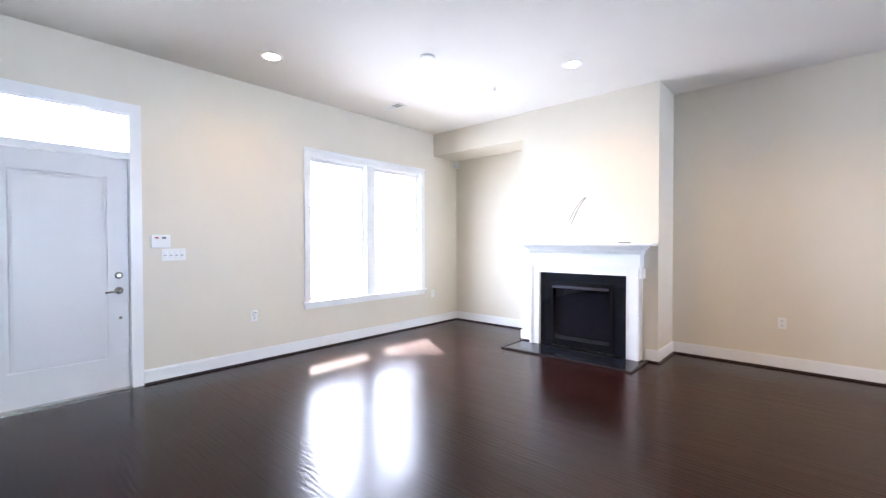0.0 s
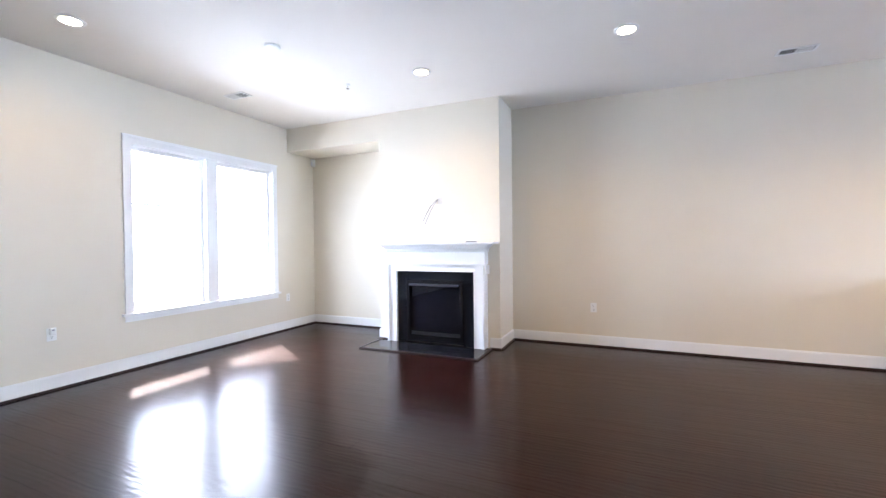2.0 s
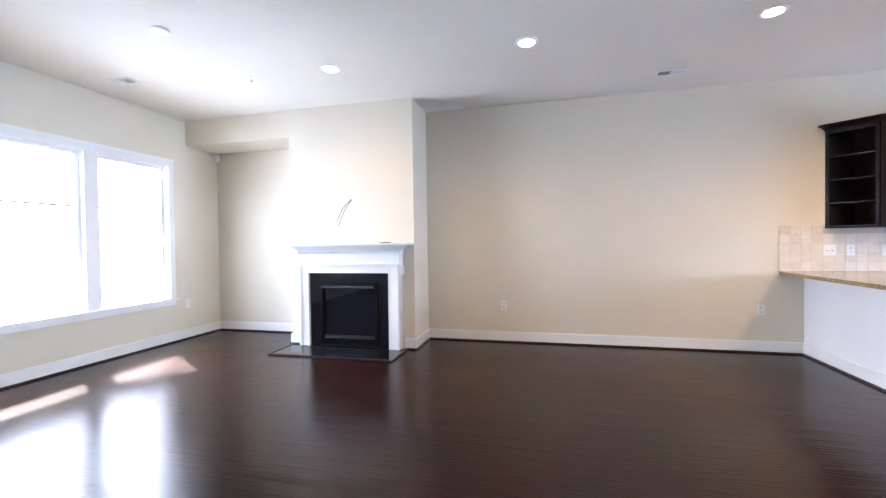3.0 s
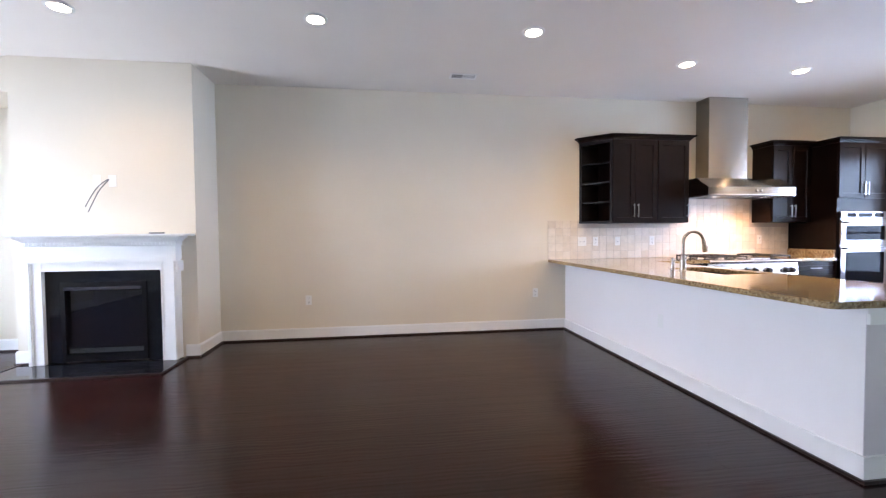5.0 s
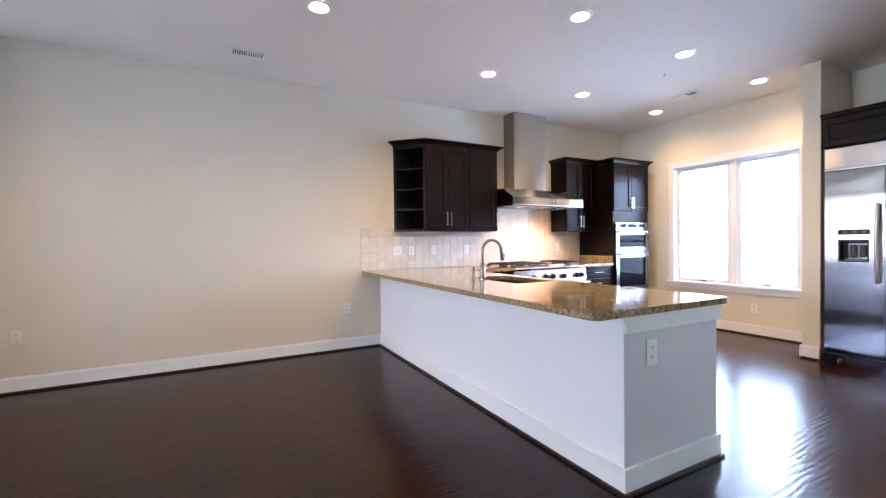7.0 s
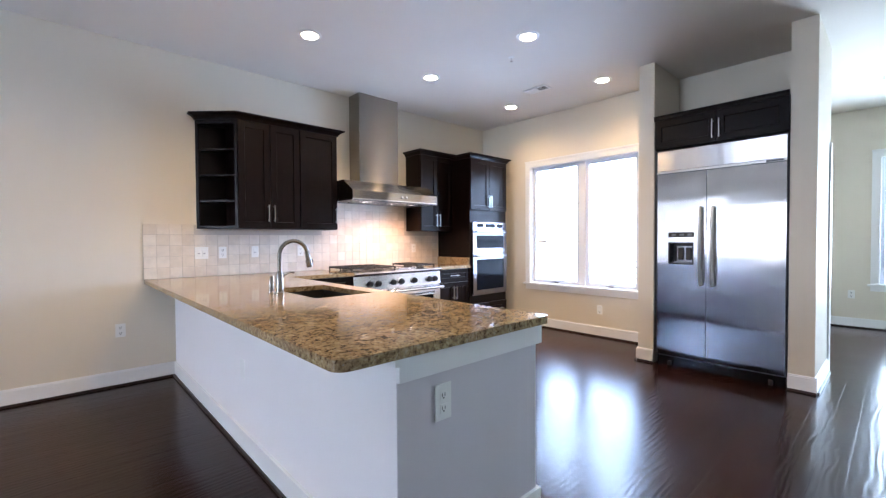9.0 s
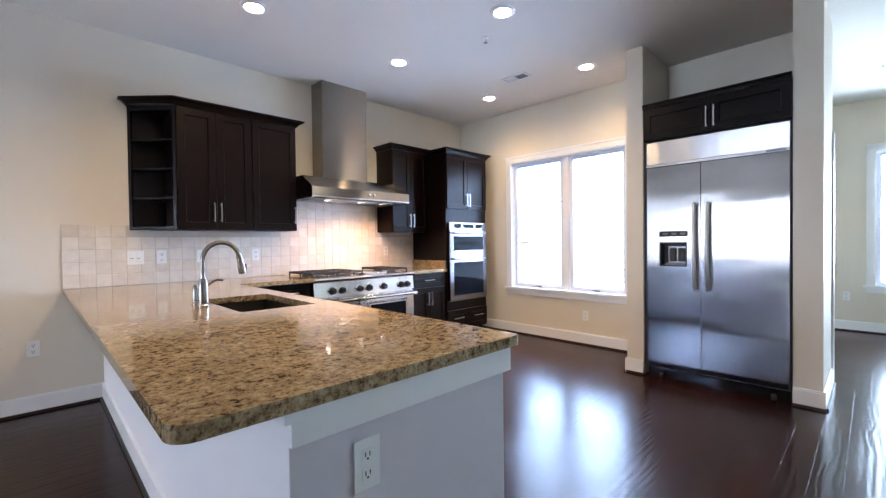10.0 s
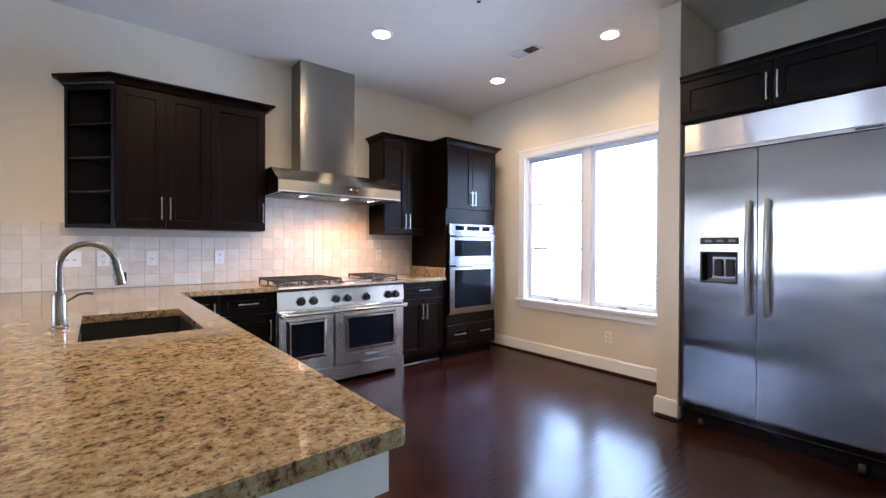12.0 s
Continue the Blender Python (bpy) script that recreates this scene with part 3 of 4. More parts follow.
G = "wall outlets round the room"
plate("outlet", (-2.84, 2.735, 0.50), "+x", 0.072, 0.116, "outlet", "white duplex outlet low on the front wall beyond the door", G)
plate("outlet", (-2.84, 5.578, 0.48), "+x", 0.072, 0.116, "outlet", "white duplex outlet low on the wall under the window corner", G)
plate("outlet", (1.472, 6.167, 0.47), "-y", 0.072, 0.116, "outlet", "white duplex outlet low on the long beige wall", G)
plate("outlet", (4.324, 6.167, 0.483), "-y", 0.072, 0.116, "outlet", "white duplex outlet beside the peninsula's foot", G)
plate("outlet", (9.04, 4.167, 0.346), "-x", 0.072, 0.116, "outlet", "white duplex outlet under the kitchen window", G)
plate("outlet", (12.1, 2.02, 0.46), "-x", 0.072, 0.116, "outlet", "white duplex outlet in the far bright room", G)
plate("outlet", (4.938, 2.679, 0.675), "-y", 0.08, 0.132, "outlet", "large white duplex outlet on the peninsula's end panel", G)
plug = thing("plug_in_device", (-2.83, 2.735, 0.52), "small white plug-in device pushed into the wall outlet", "plug")
part("body", boxes((-2.8305, -2.795, 2.71, 2.75, 0.50, 0.56), bevel=0.006), PLASTIC, plug)
part("grille", boxes((-2.795, -2.7942, 2.72, 2.74, 0.535, 0.55)), LABELGREY, plug)
plate("blank_plate", (4.7348, 4.235, 0.49), "-x", 0.072, 0.116, "none", "white blank plate on the peninsula's long side")
plate("wall_plate", (-0.30, 5.577, 1.815), "-y", 0.072, 0.116, "none", "white cable plate high above the mantel")
plate("wall_plate", (-0.44, 5.577, 1.815), "-y", 0.072, 0.116, "none", "white blank plate beside the cable plate")
plate("light_switch", (-2.84, 1.974, 1.184), "+x", 0.20, 0.114, "switch4", "white four-gang switch plate under the alarm panel")


def alarm():
    a = thing("alarm_panel", (-2.84, 1.864, 1.31), "white alarm keypad box with small display beside front door", "alarm panel")
    part("case", boxes((-2.84, -2.812, 1.788, 1.94, 1.25, 1.371), bevel=0.005), PLASTIC, a)
    part("display", boxes((-2.812, -2.8105, 1.872, 1.905, 1.335, 1.352)), GREY, a, "small dark display")
    part("status_print", boxes((-2.812, -2.8105, 1.815, 1.845, 1.336, 1.351)), DISPLAYRED, a, "dull red printed mark")


alarm()


def motion_sensor():
    s = thing("corner_sensor", (-2.80, 6.13, 2.52), "small white security sensor high in the corner under the soffit", "sensor")
    part("case", boxes((-2.835, -2.775, 6.10, 6.16, 2.53, 2.65), bevel=0.01), PLASTIC, s)
    part("lens_window", boxes((-2.82, -2.79, 6.096, 6.0995, 2.55, 2.60)), VINYL, s)


motion_sensor()


# ---- ceiling fittings ----
def can_light(x, y):
    c = thing("ceiling_light", (x, y, H), "round recessed ceiling light, switched on, with a white trim ring", "ceiling light", "recessed lights in the ceiling")
    ring = lathe(bmesh.new(), [(0.098, H - 0.001), (0.098, H - 0.005), (0.078, H - 0.012), (0.070, H - 0.010), (0.070, H - 0.001)], (x, y, 0), n=28)
    part("trim_ring", ring, PLASTIC, c, smooth=True)
    part("bulb", lathe(bmesh.new(), [(0.066, H - 0.002), (0.066, H - 0.012), (0.04, H - 0.020)], (x, y, 0), n=24), GLOW, c, "glowing flood bulb", smooth=True)
    return c


first_can = can_light(*CANS[0])
for cx, cy in CANS[1:]:
    copy_thing(first_can, pose(cx, cy, H))


def vent(x, y, w, d, label, quarter=0):
    v = thing("ceiling_vent", (x, y, H), label, "ceiling vent")
    part("frame", boxes((x - w / 2, x - w / 2 + 0.02, y - d / 2, y + d / 2, H - 0.008, H - 0.0005), (x + w / 2 - 0.02, x + w / 2, y - d / 2, y + d / 2, H - 0.008, H - 0.0005),
                        (x - w / 2 + 0.02, x + w / 2 - 0.02, y - d / 2, y - d / 2 + 0.02, H - 0.008, H - 0.0005), (x - w / 2 + 0.02, x + w / 2 - 0.02, y + d / 2 - 0.02, y + d / 2, H - 0.008, H - 0.0005)), PLASTIC, v)
    part("backing", boxes((x - w / 2 + 0.02, x + w / 2 - 0.02, y - d / 2 + 0.02, y + d / 2 - 0.02, H - 0.002, H - 0.0006)), SLOT, v)
    n = int((w - 0.04) / 0.018)
    for i in range(n):
        u = x - w / 2 + 0.026 + i * (w - 0.05) / n
        bm = bmesh.new()
        lean = 0.007 if u > x else -0.007
        prism(bm, [(u, H - 0.003), (u + 0.002, H - 0.003), (u + 0.002 + lean, H - 0.010), (u + lean, H - 0.010)], "y", y - d / 2 + 0.02, y + d / 2 - 0.02)
        part("slat", bm, PLASTIC, v)
    part("divider", boxes((x - 0.006, x + 0.006, y - d / 2 + 0.02, y + d / 2 - 0.02, H - 0.009, H - 0.002)), PLASTIC, v)
    v.rotation_euler.z = radians(90) * quarter


vent(3.28, 5.60, 0.30, 0.15, "white slatted air vent in the ceiling near the long wall")
vent(8.11, 4.47, 0.30, 0.15, "white slatted air vent in the kitchen ceiling", 1)
vent(-2.27, 4.26, 0.30, 0.15, "white slatted air vent in the ceiling by the front window")


def smoke_alarm():
    s = thing("smoke_alarm", (-0.97, 3.52, H), "low round white smoke alarm on the ceiling", "smoke alarm")
    part("base", lathe(bmesh.new(), [(0.07, H - 0.0005), (0.07, H - 0.010), (0.06, H - 0.018), (0.03, H - 0.020)], (-0.97, 3.52, 0)), PLASTIC, s, smooth=True)


smoke_alarm()
for sx, sy in ((-0.92, 4.53), (7.184, 4.125), (10.53, 1.706)):
    s = thing("sprinkler_head", (sx, sy, H), "small pendent sprinkler head on the ceiling", "sprinkler")
    part("escutcheon", lathe(bmesh.new(), [(0.028, H - 0.0005), (0.028, H - 0.004), (0.014, H - 0.012)], (sx, sy, 0), n=16), PLASTIC, s, smooth=True)
    part("deflector", lathe(bmesh.new(), [(0.006, H - 0.012), (0.006, H - 0.04), (0.016, H - 0.041), (0.016, H - 0.045)], (sx, sy, 0), n=12), CHROME, s, smooth=True)


# ---- kitchen cabinets ----
def bar_handle(x, y, z, length, upright, parent, out=(0, -1)):
    """A square-ended bar pull standing off a door. out: the way it stands off."""
    ox, oy = out
    tx, ty = (abs(oy), abs(ox))
    bm = bmesh.new()
    h = length / 2
    def bit(u0, u1, d0, d1, w0, w1):
        xs = sorted((x + tx * u0 + ox * d0, x + tx * u1 + ox * d1))
        ys = sorted((y + ty * u0 + oy * d0, y + ty * u1 + oy * d1))
        box(bm, *xs, *ys, z + w0, z + w1)
    if upright:
        bit(-0.0038, 0.0038, 0.024, 0.033, -h, h)
        bit(-0.004, 0.004, 0.0, 0.024, -h + 0.012, -h + 0.022)
        bit(-0.004, 0.004, 0.0, 0.024, h - 0.022, h - 0.012)
    else:
        bit(-h, h, 0.024, 0.033, -0.0038, 0.0038)
        bit(-h + 0.012, -h + 0.022, 0.0, 0.024, -0.004, 0.004)
        bit(h - 0.022, h - 0.012, 0.0, 0.024, -0.004, 0.004)
    part("handle", bm, PULL, parent, "brushed nickel bar handle")


def shaker(x0, x1, y, z0, z1, parent, handle=None, upright=True, axis="y", name="door", length=0.17):
    """A framed door or drawer front whose face lies at y (or x), looking to -y (or -x)."""
    g, r, t = 0.002, min(0.06, (z1 - z0) / 3.2), 0.02
    a, b, lo, hi = x0 + g, x1 - g, z0 + g, z1 - g
    bm = bmesh.new()
    loops = []
    for inset, depth in ((0, t), (0, 0.001), (0.0015, 0), (r, 0), (r + 0.004, 0.009)):
        ring = []
        for u, w in ((a + inset, lo + inset), (b - inset, lo + inset), (b - inset, hi - inset), (a + inset, hi - inset)):
            ring.append(bm.verts.new((u, y + depth, w) if axis == "y" else (y + depth, u, w)))
        loops.append(ring)
    for p, q in zip(loops, loops[1:]):
        for k in range(4):
            bm.faces.new((p[k], p[(k + 1) % 4], q[(k + 1) % 4], q[k]))
    bm.faces.new(loops[0])
    bm.faces.new(loops[-1][::-1])
    bmesh.ops.recalc_face_normals(bm, faces=bm.faces)
    d = part(name, bm, CAB, parent)
    if handle:
        u, w = handle
        if axis == "y":
            bar_handle(u, y, w, length, upright, d)
        else:
            bar_handle(y, u, w, length, upright, d, (-1, 0))
    return d


def crown(parent, path, z0, z1, out=0.055):
    """A moulding along plan points; it leans out to the right hand of the path."""
    prof = [(0.0, z0), (0.008, z0), (0.012, z0 + 0.012), (out * 0.55, z0 + (z1 - z0) * 0.6), (out, z1 - 0.012), (out, z1), (0.0, z1)]
    pts = [Vector(p) for p in path]
    norms = []
    for i in range(len(pts)):
        ns = []
        for a, b in ((i - 1, i), (i, i + 1)):
            if 0 <= a and b < len(pts):
                d = (pts[b] - pts[a]).normalized()
                ns.append(Vector((d.y, -d.x)))
        n = sum(ns, Vector((0, 0)))
        norms.append(n / max(1e-6, n.length_squared) * (2 if len(ns) == 2 else 1))
    bm = bmesh.new()
    rings = [[bm.verts.new((p.x + n.x * o, p.y + n.y * o, z)) for o, z in prof] for p, n in zip(pts, norms)]
    k = len(prof)
    for a, b in zip(rings, rings[1:]):
        for i in range(k):
            bm.faces.new((a[i], a[(i + 1) % k], b[(i + 1) % k], b[i]))
    bm.faces.new(rings[0])
    bm.faces.new(rings[-1][::-1])
    bmesh.ops.recalc_face_normals(bm, faces=bm.faces)
    part("crown_moulding", bm, CAB, parent)


YW = 6.166
YU = 5.87     # front of wall cabinets' bodies


def wall_cabinet():
    c = thing("wall_cabinet", (5.7, YW, 1.375), "dark espresso three-door wall cabinet with crown over the sink run", "cabinet")
    part("body", boxes((5.21, 6.262, YU, YW, 1.375, 2.43)), CAB, c)
    shaker(5.215, 5.52, YU - 0.021, 1.38, 2.415, c, (5.492, 1.53))
    shaker(5.52, 5.822, YU - 0.021, 1.38, 2.415, c, (5.548, 1.53))
    shaker(5.83, 6.257, YU - 0.021, 1.38, 2.415, c, (6.232, 1.53))
    crown(c, [(4.925, YW), (4.925, 6.13), (5.21, YU - 0.02), (6.262, YU - 0.02), (6.262, YW)], 2.415, 2.475, 0.065)
    s = thing("angled_shelf_cabinet", (5.07, YW, 1.375), "dark angled open shelf cabinet with four empty shelves", "shelf")
    tri = [(4.925, YW), (5.208, YU - 0.018), (5.208, YW)]
    def tri_at(z0, z1, inset=0.0):
        a, b = Vector(tri[0]), Vector(tri[1])
        n = Vector((b.y - a.y, -(b.x - a.x))).normalized() * -inset
        bm = bmesh.new()
        return prism(bm, [(a.x - n.x, YW), (b.x, b.y - n.y), (5.208, YW)], "z", z0, z1) if inset else prism(bm, tri, "z", z0, z1)
    part("base_panel", tri_at(1.375, 1.405), CAB, s)
    part("top_panel", tri_at(2.38, 2.43), CAB, s)
    a, b = Vector(tri[0]), Vector(tri[1])
    d = (b - a).normalized()
    for z in (1.635, 1.88, 2.125):
        bm = bmesh.new()
        prism(bm, [(4.95, YW - 0.004), (4.955, YW - 0.02), (5.19, YU + 0.0), (5.19, YW - 0.004)], "z", z, z + 0.016)
        part("shelf", bm, CAB, s)
    def stile(p, q):
        bm = bmesh.new()
        n = Vector((-d.y, d.x)) * 0.02
        if n.y < 0:
            n = -n
        return prism(bm, [tuple(a + d * p), tuple(a + d * q), tuple(a + d * q + n), tuple(a + d * p + n)], "z", 1.405, 2.38)
    part("stile", stile(0.0, 0.028), CAB, s)
    L = (b - a).length
    part("stile", stile(L - 0.028, L), CAB, s)
    part("back_panel", boxes((4.95, 5.208, YW - 0.004, YW, 1.405, 2.38), (5.192, 5.208, YU, YW - 0.004, 1.405, 2.38)), CAB, s)


wall_cabinet()


def wall_cabinet_small():
    c = thing("wall_cabinet", (7.77, YW, 1.375), "narrow dark espresso two-door wall cabinet between hood and oven tower", "cabinet")
    part("body", boxes((7.47, 8.058, YU, YW, 1.375, 2.40)), CAB, c)
    shaker(7.475, 7.765, YU - 0.021, 1.38, 2.385, c, (7.738, 1.52))
    shaker(7.765, 8.052, YU - 0.021, 1.38, 2.385, c, (7.795, 1.52))
    crown(c, [(7.47, YW), (7.47, YU - 0.02), (8.058, YU - 0.02)], 2.385, 2.445, 0.05)


wall_cabinet_small()
YT = 5.53


def oven_tower():
    c = thing("oven_cabinet", (8.44, 5.85, 0), "tall dark espresso cabinet housing a built-in microwave and oven", "cabinet")
    part("body", boxes((8.06, 8.83, YT, YW, 0.10, 2.38)), CAB, c)
    part("toe_kick", boxes((8.06, 8.83, YT + 0.06, YW, 0.0, 0.10)), CAB, c)
    shaker(8.065, 8.445, YT - 0.021, 1.665, 2.365, c, (8.42, 1.79))
    shaker(8.445, 8.825, YT - 0.021, 1.665, 2.365, c, (8.47, 1.79))
    shaker(8.065, 8.445, YT - 0.021, 0.11, 0.37, c, (8.25, 0.265), False, name="drawer")
    shaker(8.445, 8.825, YT - 0.021, 0.11, 0.37, c, (8.64, 0.265), False, name="drawer")
    crown(c, [(8.06, YW), (8.06, YT - 0.02), (8.83, YT - 0.02), (8.83, YW)], 2.365, 2.425, 0.05)


oven_tower()


def wall_oven():
    o = thing("wall_oven", (8.445, YT, 0.49), "stainless built-in combination microwave and oven with dark glass doors", "oven")
    y = YT - 0.03
    x0, x1 = 8.085, 8.805
    part("trim_frame", boxes((x0, x1, y + 0.008, YT - 0.0005, 0.487, 1.497)), OVSTEEL, o)
    part("control_panel", boxes((x0 + 0.004, x1 - 0.004, y - 0.006, y + 0.008, 1.405, 1.494), bevel=0.002), OVSTEEL, o)
    part("display", boxes((x0 + 0.26, x1 - 0.26, y - 0.0075, y - 0.006, 1.425, 1.475)), OVGLASS, o, "black glass display")
    part("keypad", boxes((x0 + 0.09, x0 + 0.22, y - 0.0075, y - 0.006, 1.425, 1.475)), OVGLASS, o, "black glass touch keys")
    part("keypad", boxes((x1 - 0.22, x1 - 0.09, y - 0.0075, y - 0.006, 1.425, 1.475)), OVGLASS, o, "black glass touch keys")
    for lo, hi, nm in ((1.075, 1.395, "microwave_door"), (0.50, 1.062, "oven_door")):
        d = part(nm, boxes((x0 + 0.004, x1 - 0.004, y - 0.012, y + 0.008, lo, hi), bevel=0.003), OVSTEEL, o)
        part("window", boxes((x0 + 0.075, x1 - 0.075, y - 0.014, y - 0.012, lo + 0.06, hi - 0.08)), OVGLASS, d, "dark glass window")
        h = tube(bmesh.new(), [(x0 + 0.05, y - 0.055, hi - 0.035), (x1 - 0.05, y - 0.055, hi - 0.035)], 0.012)
        for hx in (x0 + 0.08, x1 - 0.08):
            box(h, hx - 0.008, hx + 0.008, y - 0.05, y - 0.012, hi - 0.043, hi - 0.027)
        part("handle", h, OVSTEEL, d, "polished steel bar handle", smooth=True)


wall_oven()
YB = 5.545    # face of the base cabinets


def base_cabinet(x0, x1, label, two=True):
    c = thing("base_cabinet", ((x0 + x1) / 2, 5.85, 0), label, "cabinet")
    part("body", boxes((x0, x1, YB + 0.021, YW, 0.10, 0.873)), CAB, c)
    part("toe_kick", boxes((x0, x1, YB + 0.08, YW, 0.0, 0.10)), CAB, c)
    # bright metal strip stands for light glinting off the quarter-round
    part("toe_glint_strip", boxes((x0, x1, YB + 0.070, YB + 0.079, 0.0, 0.010)), PULL, c, "thin metal strip standing for the glint along the toe kick")
    m = (x0 + x1) / 2
    shaker(x0 + 0.003, x1 - 0.003, YB, 0.70, 0.868, c, (m, 0.785), False, name="drawer", length=0.20 if x1 - x0 > 0.6 else 0.15)
    if two:
        shaker(x0 + 0.003, m, YB, 0.11, 0.695, c, (m - 0.028, 0.56))
        shaker(m, x1 - 0.003, YB, 0.11, 0.695, c, (m + 0.028, 0.56))
    else:
        shaker(x0 + 0.003, x1 - 0.003, YB, 0.11, 0.695, c, (x1 - 0.035, 0.56))
    return c


base_cabinet(5.828, 6.238, "dark espresso drawer and door base cabinet beside the range", False)


def corner_cabinet():
    c = thing("corner_base_cabinet", (5.70, 5.85, 0), "dark espresso corner base cabinet with one tall door and nickel pull", "cabinet")
    part("body", boxes((5.575, 5.826, YB + 0.021, YW, 0.10, 0.873)), CAB, c)
    part("toe_kick", boxes((5.575, 5.826, YB + 0.08, YW, 0.0, 0.10)), CAB, c)
    shaker(5.578, 5.823, YB, 0.11, 0.868, c, (5.793, 0.725))


corner_cabinet()
base_cabinet(7.50, 8.056, "dark espresso two-door base cabinet beside the range")


# ---- range and hood ----
def range_cooker():
    r = thing("range_cooker", (6.865, 5.85, 0), "wide stainless double-oven gas range with seven black knobs", "range")
    x0, x1, y = 6.245, 7.487, 5.50
    part("body", boxes((x0, x1, y + 0.03, 6.155, 0.14, 0.885)), STEEL, r)
    part("cooktop", boxes((x0, x1, y + 0.02, 6.155, 0.885, 0.905), bevel=0.003), STEEL, r)
    nose = bmesh.new()
    prism(nose, [(y + 0.03, 0.715), (y - 0.01, 0.715), (y + 0.005, 0.86), (y - 0.025, 0.872), (y - 0.035, 0.89), (y - 0.025, 0.905), (y + 0.02, 0.909), (y + 0.03, 0.905)], "x", x0, x1)
    part("control_panel", nose, STEEL, r)
    for kx in (6.44, 6.55, 6.755, 6.87, 7.06, 7.30, 7.385):
        k = part("knob", lathe(bmesh.new(), [(0.036, y + 0.002), (0.036, y - 0.014), (0.031, y - 0.02), (0.028, y - 0.045), (0.022, y - 0.05)], (kx, 0, 0.775), "y", 20), KNOB, r, "round black knob", smooth=True)
        part("bezel", lathe(bmesh.new(), [(0.042, y + 0.004), (0.042, y - 0.006), (0.037, y - 0.010)], (kx, 0, 0.775), "y", 20), CHROME, k, smooth=True)
        part("indicator", boxes((kx - 0.008, kx + 0.008, y - 0.006, y + 0.006, 0.835, 0.848)), CHROME, r)
    for a, b in ((x0 + 0.006, 6.735), (6.745, x1 - 0.006)):
        d = part("oven_door", boxes((a, b, y - 0.012, y + 0.03, 0.175, 0.70), bevel=0.004), STEEL, r)
        wide = b - a > 0.6
        i = 0.13 if wide else 0.10
        ring = bmesh.new()
        loops = [[ring.verts.new(p) for p in ((a + i - o, y - e, 0.315 - o), (b - i + o, y - e, 0.315 - o), (b - i + o, y - e, 0.59 + o), (a + i - o, y - e, 0.59 + o))]
                 for o, e in ((0.036, 0.0122), (0.034, 0.016), (0.010, 0.030), (0.0, 0.030), (0.0, 0.0125))]
        for p, q in zip(loops, loops[1:] + loops[:1]):
            for k in range(4):
                ring.faces.new((p[k], p[(k + 1) % 4], q[(k + 1) % 4], q[k]))
        bmesh.ops.recalc_face_normals(ring, faces=ring.faces)
        part("window_bezel", ring, CHROME, d)
        part("window", boxes((a + i + 0.0005, b - i - 0.0005, y - 0.0165, y - 0.0125, 0.3155, 0.5895)), OVGLASS, d, "dark glass window")
        h = tube(bmesh.new(), [(a + 0.0, y - 0.07, 0.672), (b - 0.0, y - 0.07, 0.672)], 0.016, 14)
        for hx in (a + 0.03, b - 0.03):
            box(h, hx - 0.022, hx + 0.022, y - 0.085, y - 0.012, 0.652, 0.692, bevel=0.004)
        part("handle", h, CHROME, d, "polished tubular handle", smooth=True)
        if wide:
            part("badge", boxes((7.05, 7.18, y - 0.0145, y - 0.012, 0.225, 0.25)), GREY, d)
    kick = boxes((x0, x1, y + 0.02, y + 0.06, 0.06, 0.165))
    box(kick, x0, x0 + 0.10, y - 0.01, y + 0.06, 0.0, 0.165)
    box(kick, x1 - 0.10, x1, y - 0.01, y + 0.06, 0.0, 0.165)
    box(kick, x0 + 0.10, x1 - 0.10, y - 0.01, y + 0.02, 0.045, 0.165)
    part("kick_panel", kick, STEEL, r)
    for gx in (6.27, 6.57, 7.18):
        g = bmesh.new()
        w = 0.285
        for k in range(5):
            gy = 5.58 + k * 0.125
            box(g, gx, gx + w, gy, gy + 0.012, 0.936, 0.954)
        for k in range(4):
            ux = gx + k * (w - 0.012) / 3
            box(g, ux, ux + 0.012, 5.592, 6.08, 0.9355, 0.9535)
        for ux in (gx, gx + w - 0.012):
            for uy in (5.58, 5.83, 6.08):
                box(g, ux, ux + 0.012, uy, uy + 0.012, 0.9055, 0.937)
        part("grate", g, IRON, r, "cast-iron burner grate")
        for by in (5.70, 5.96):
            part("burner", lathe(bmesh.new(), [(0.055, 0.9055), (0.055, 0.912), (0.035, 0.920), (0.03, 0.923)], (gx + w / 2, by, 0)), IRON, r, smooth=True)
    part("griddle", boxes((6.875, 7.16, 5.56, 6.10, 0.9055, 0.925), bevel=0.004), STEEL, r, "steel griddle plate")


range_cooker()


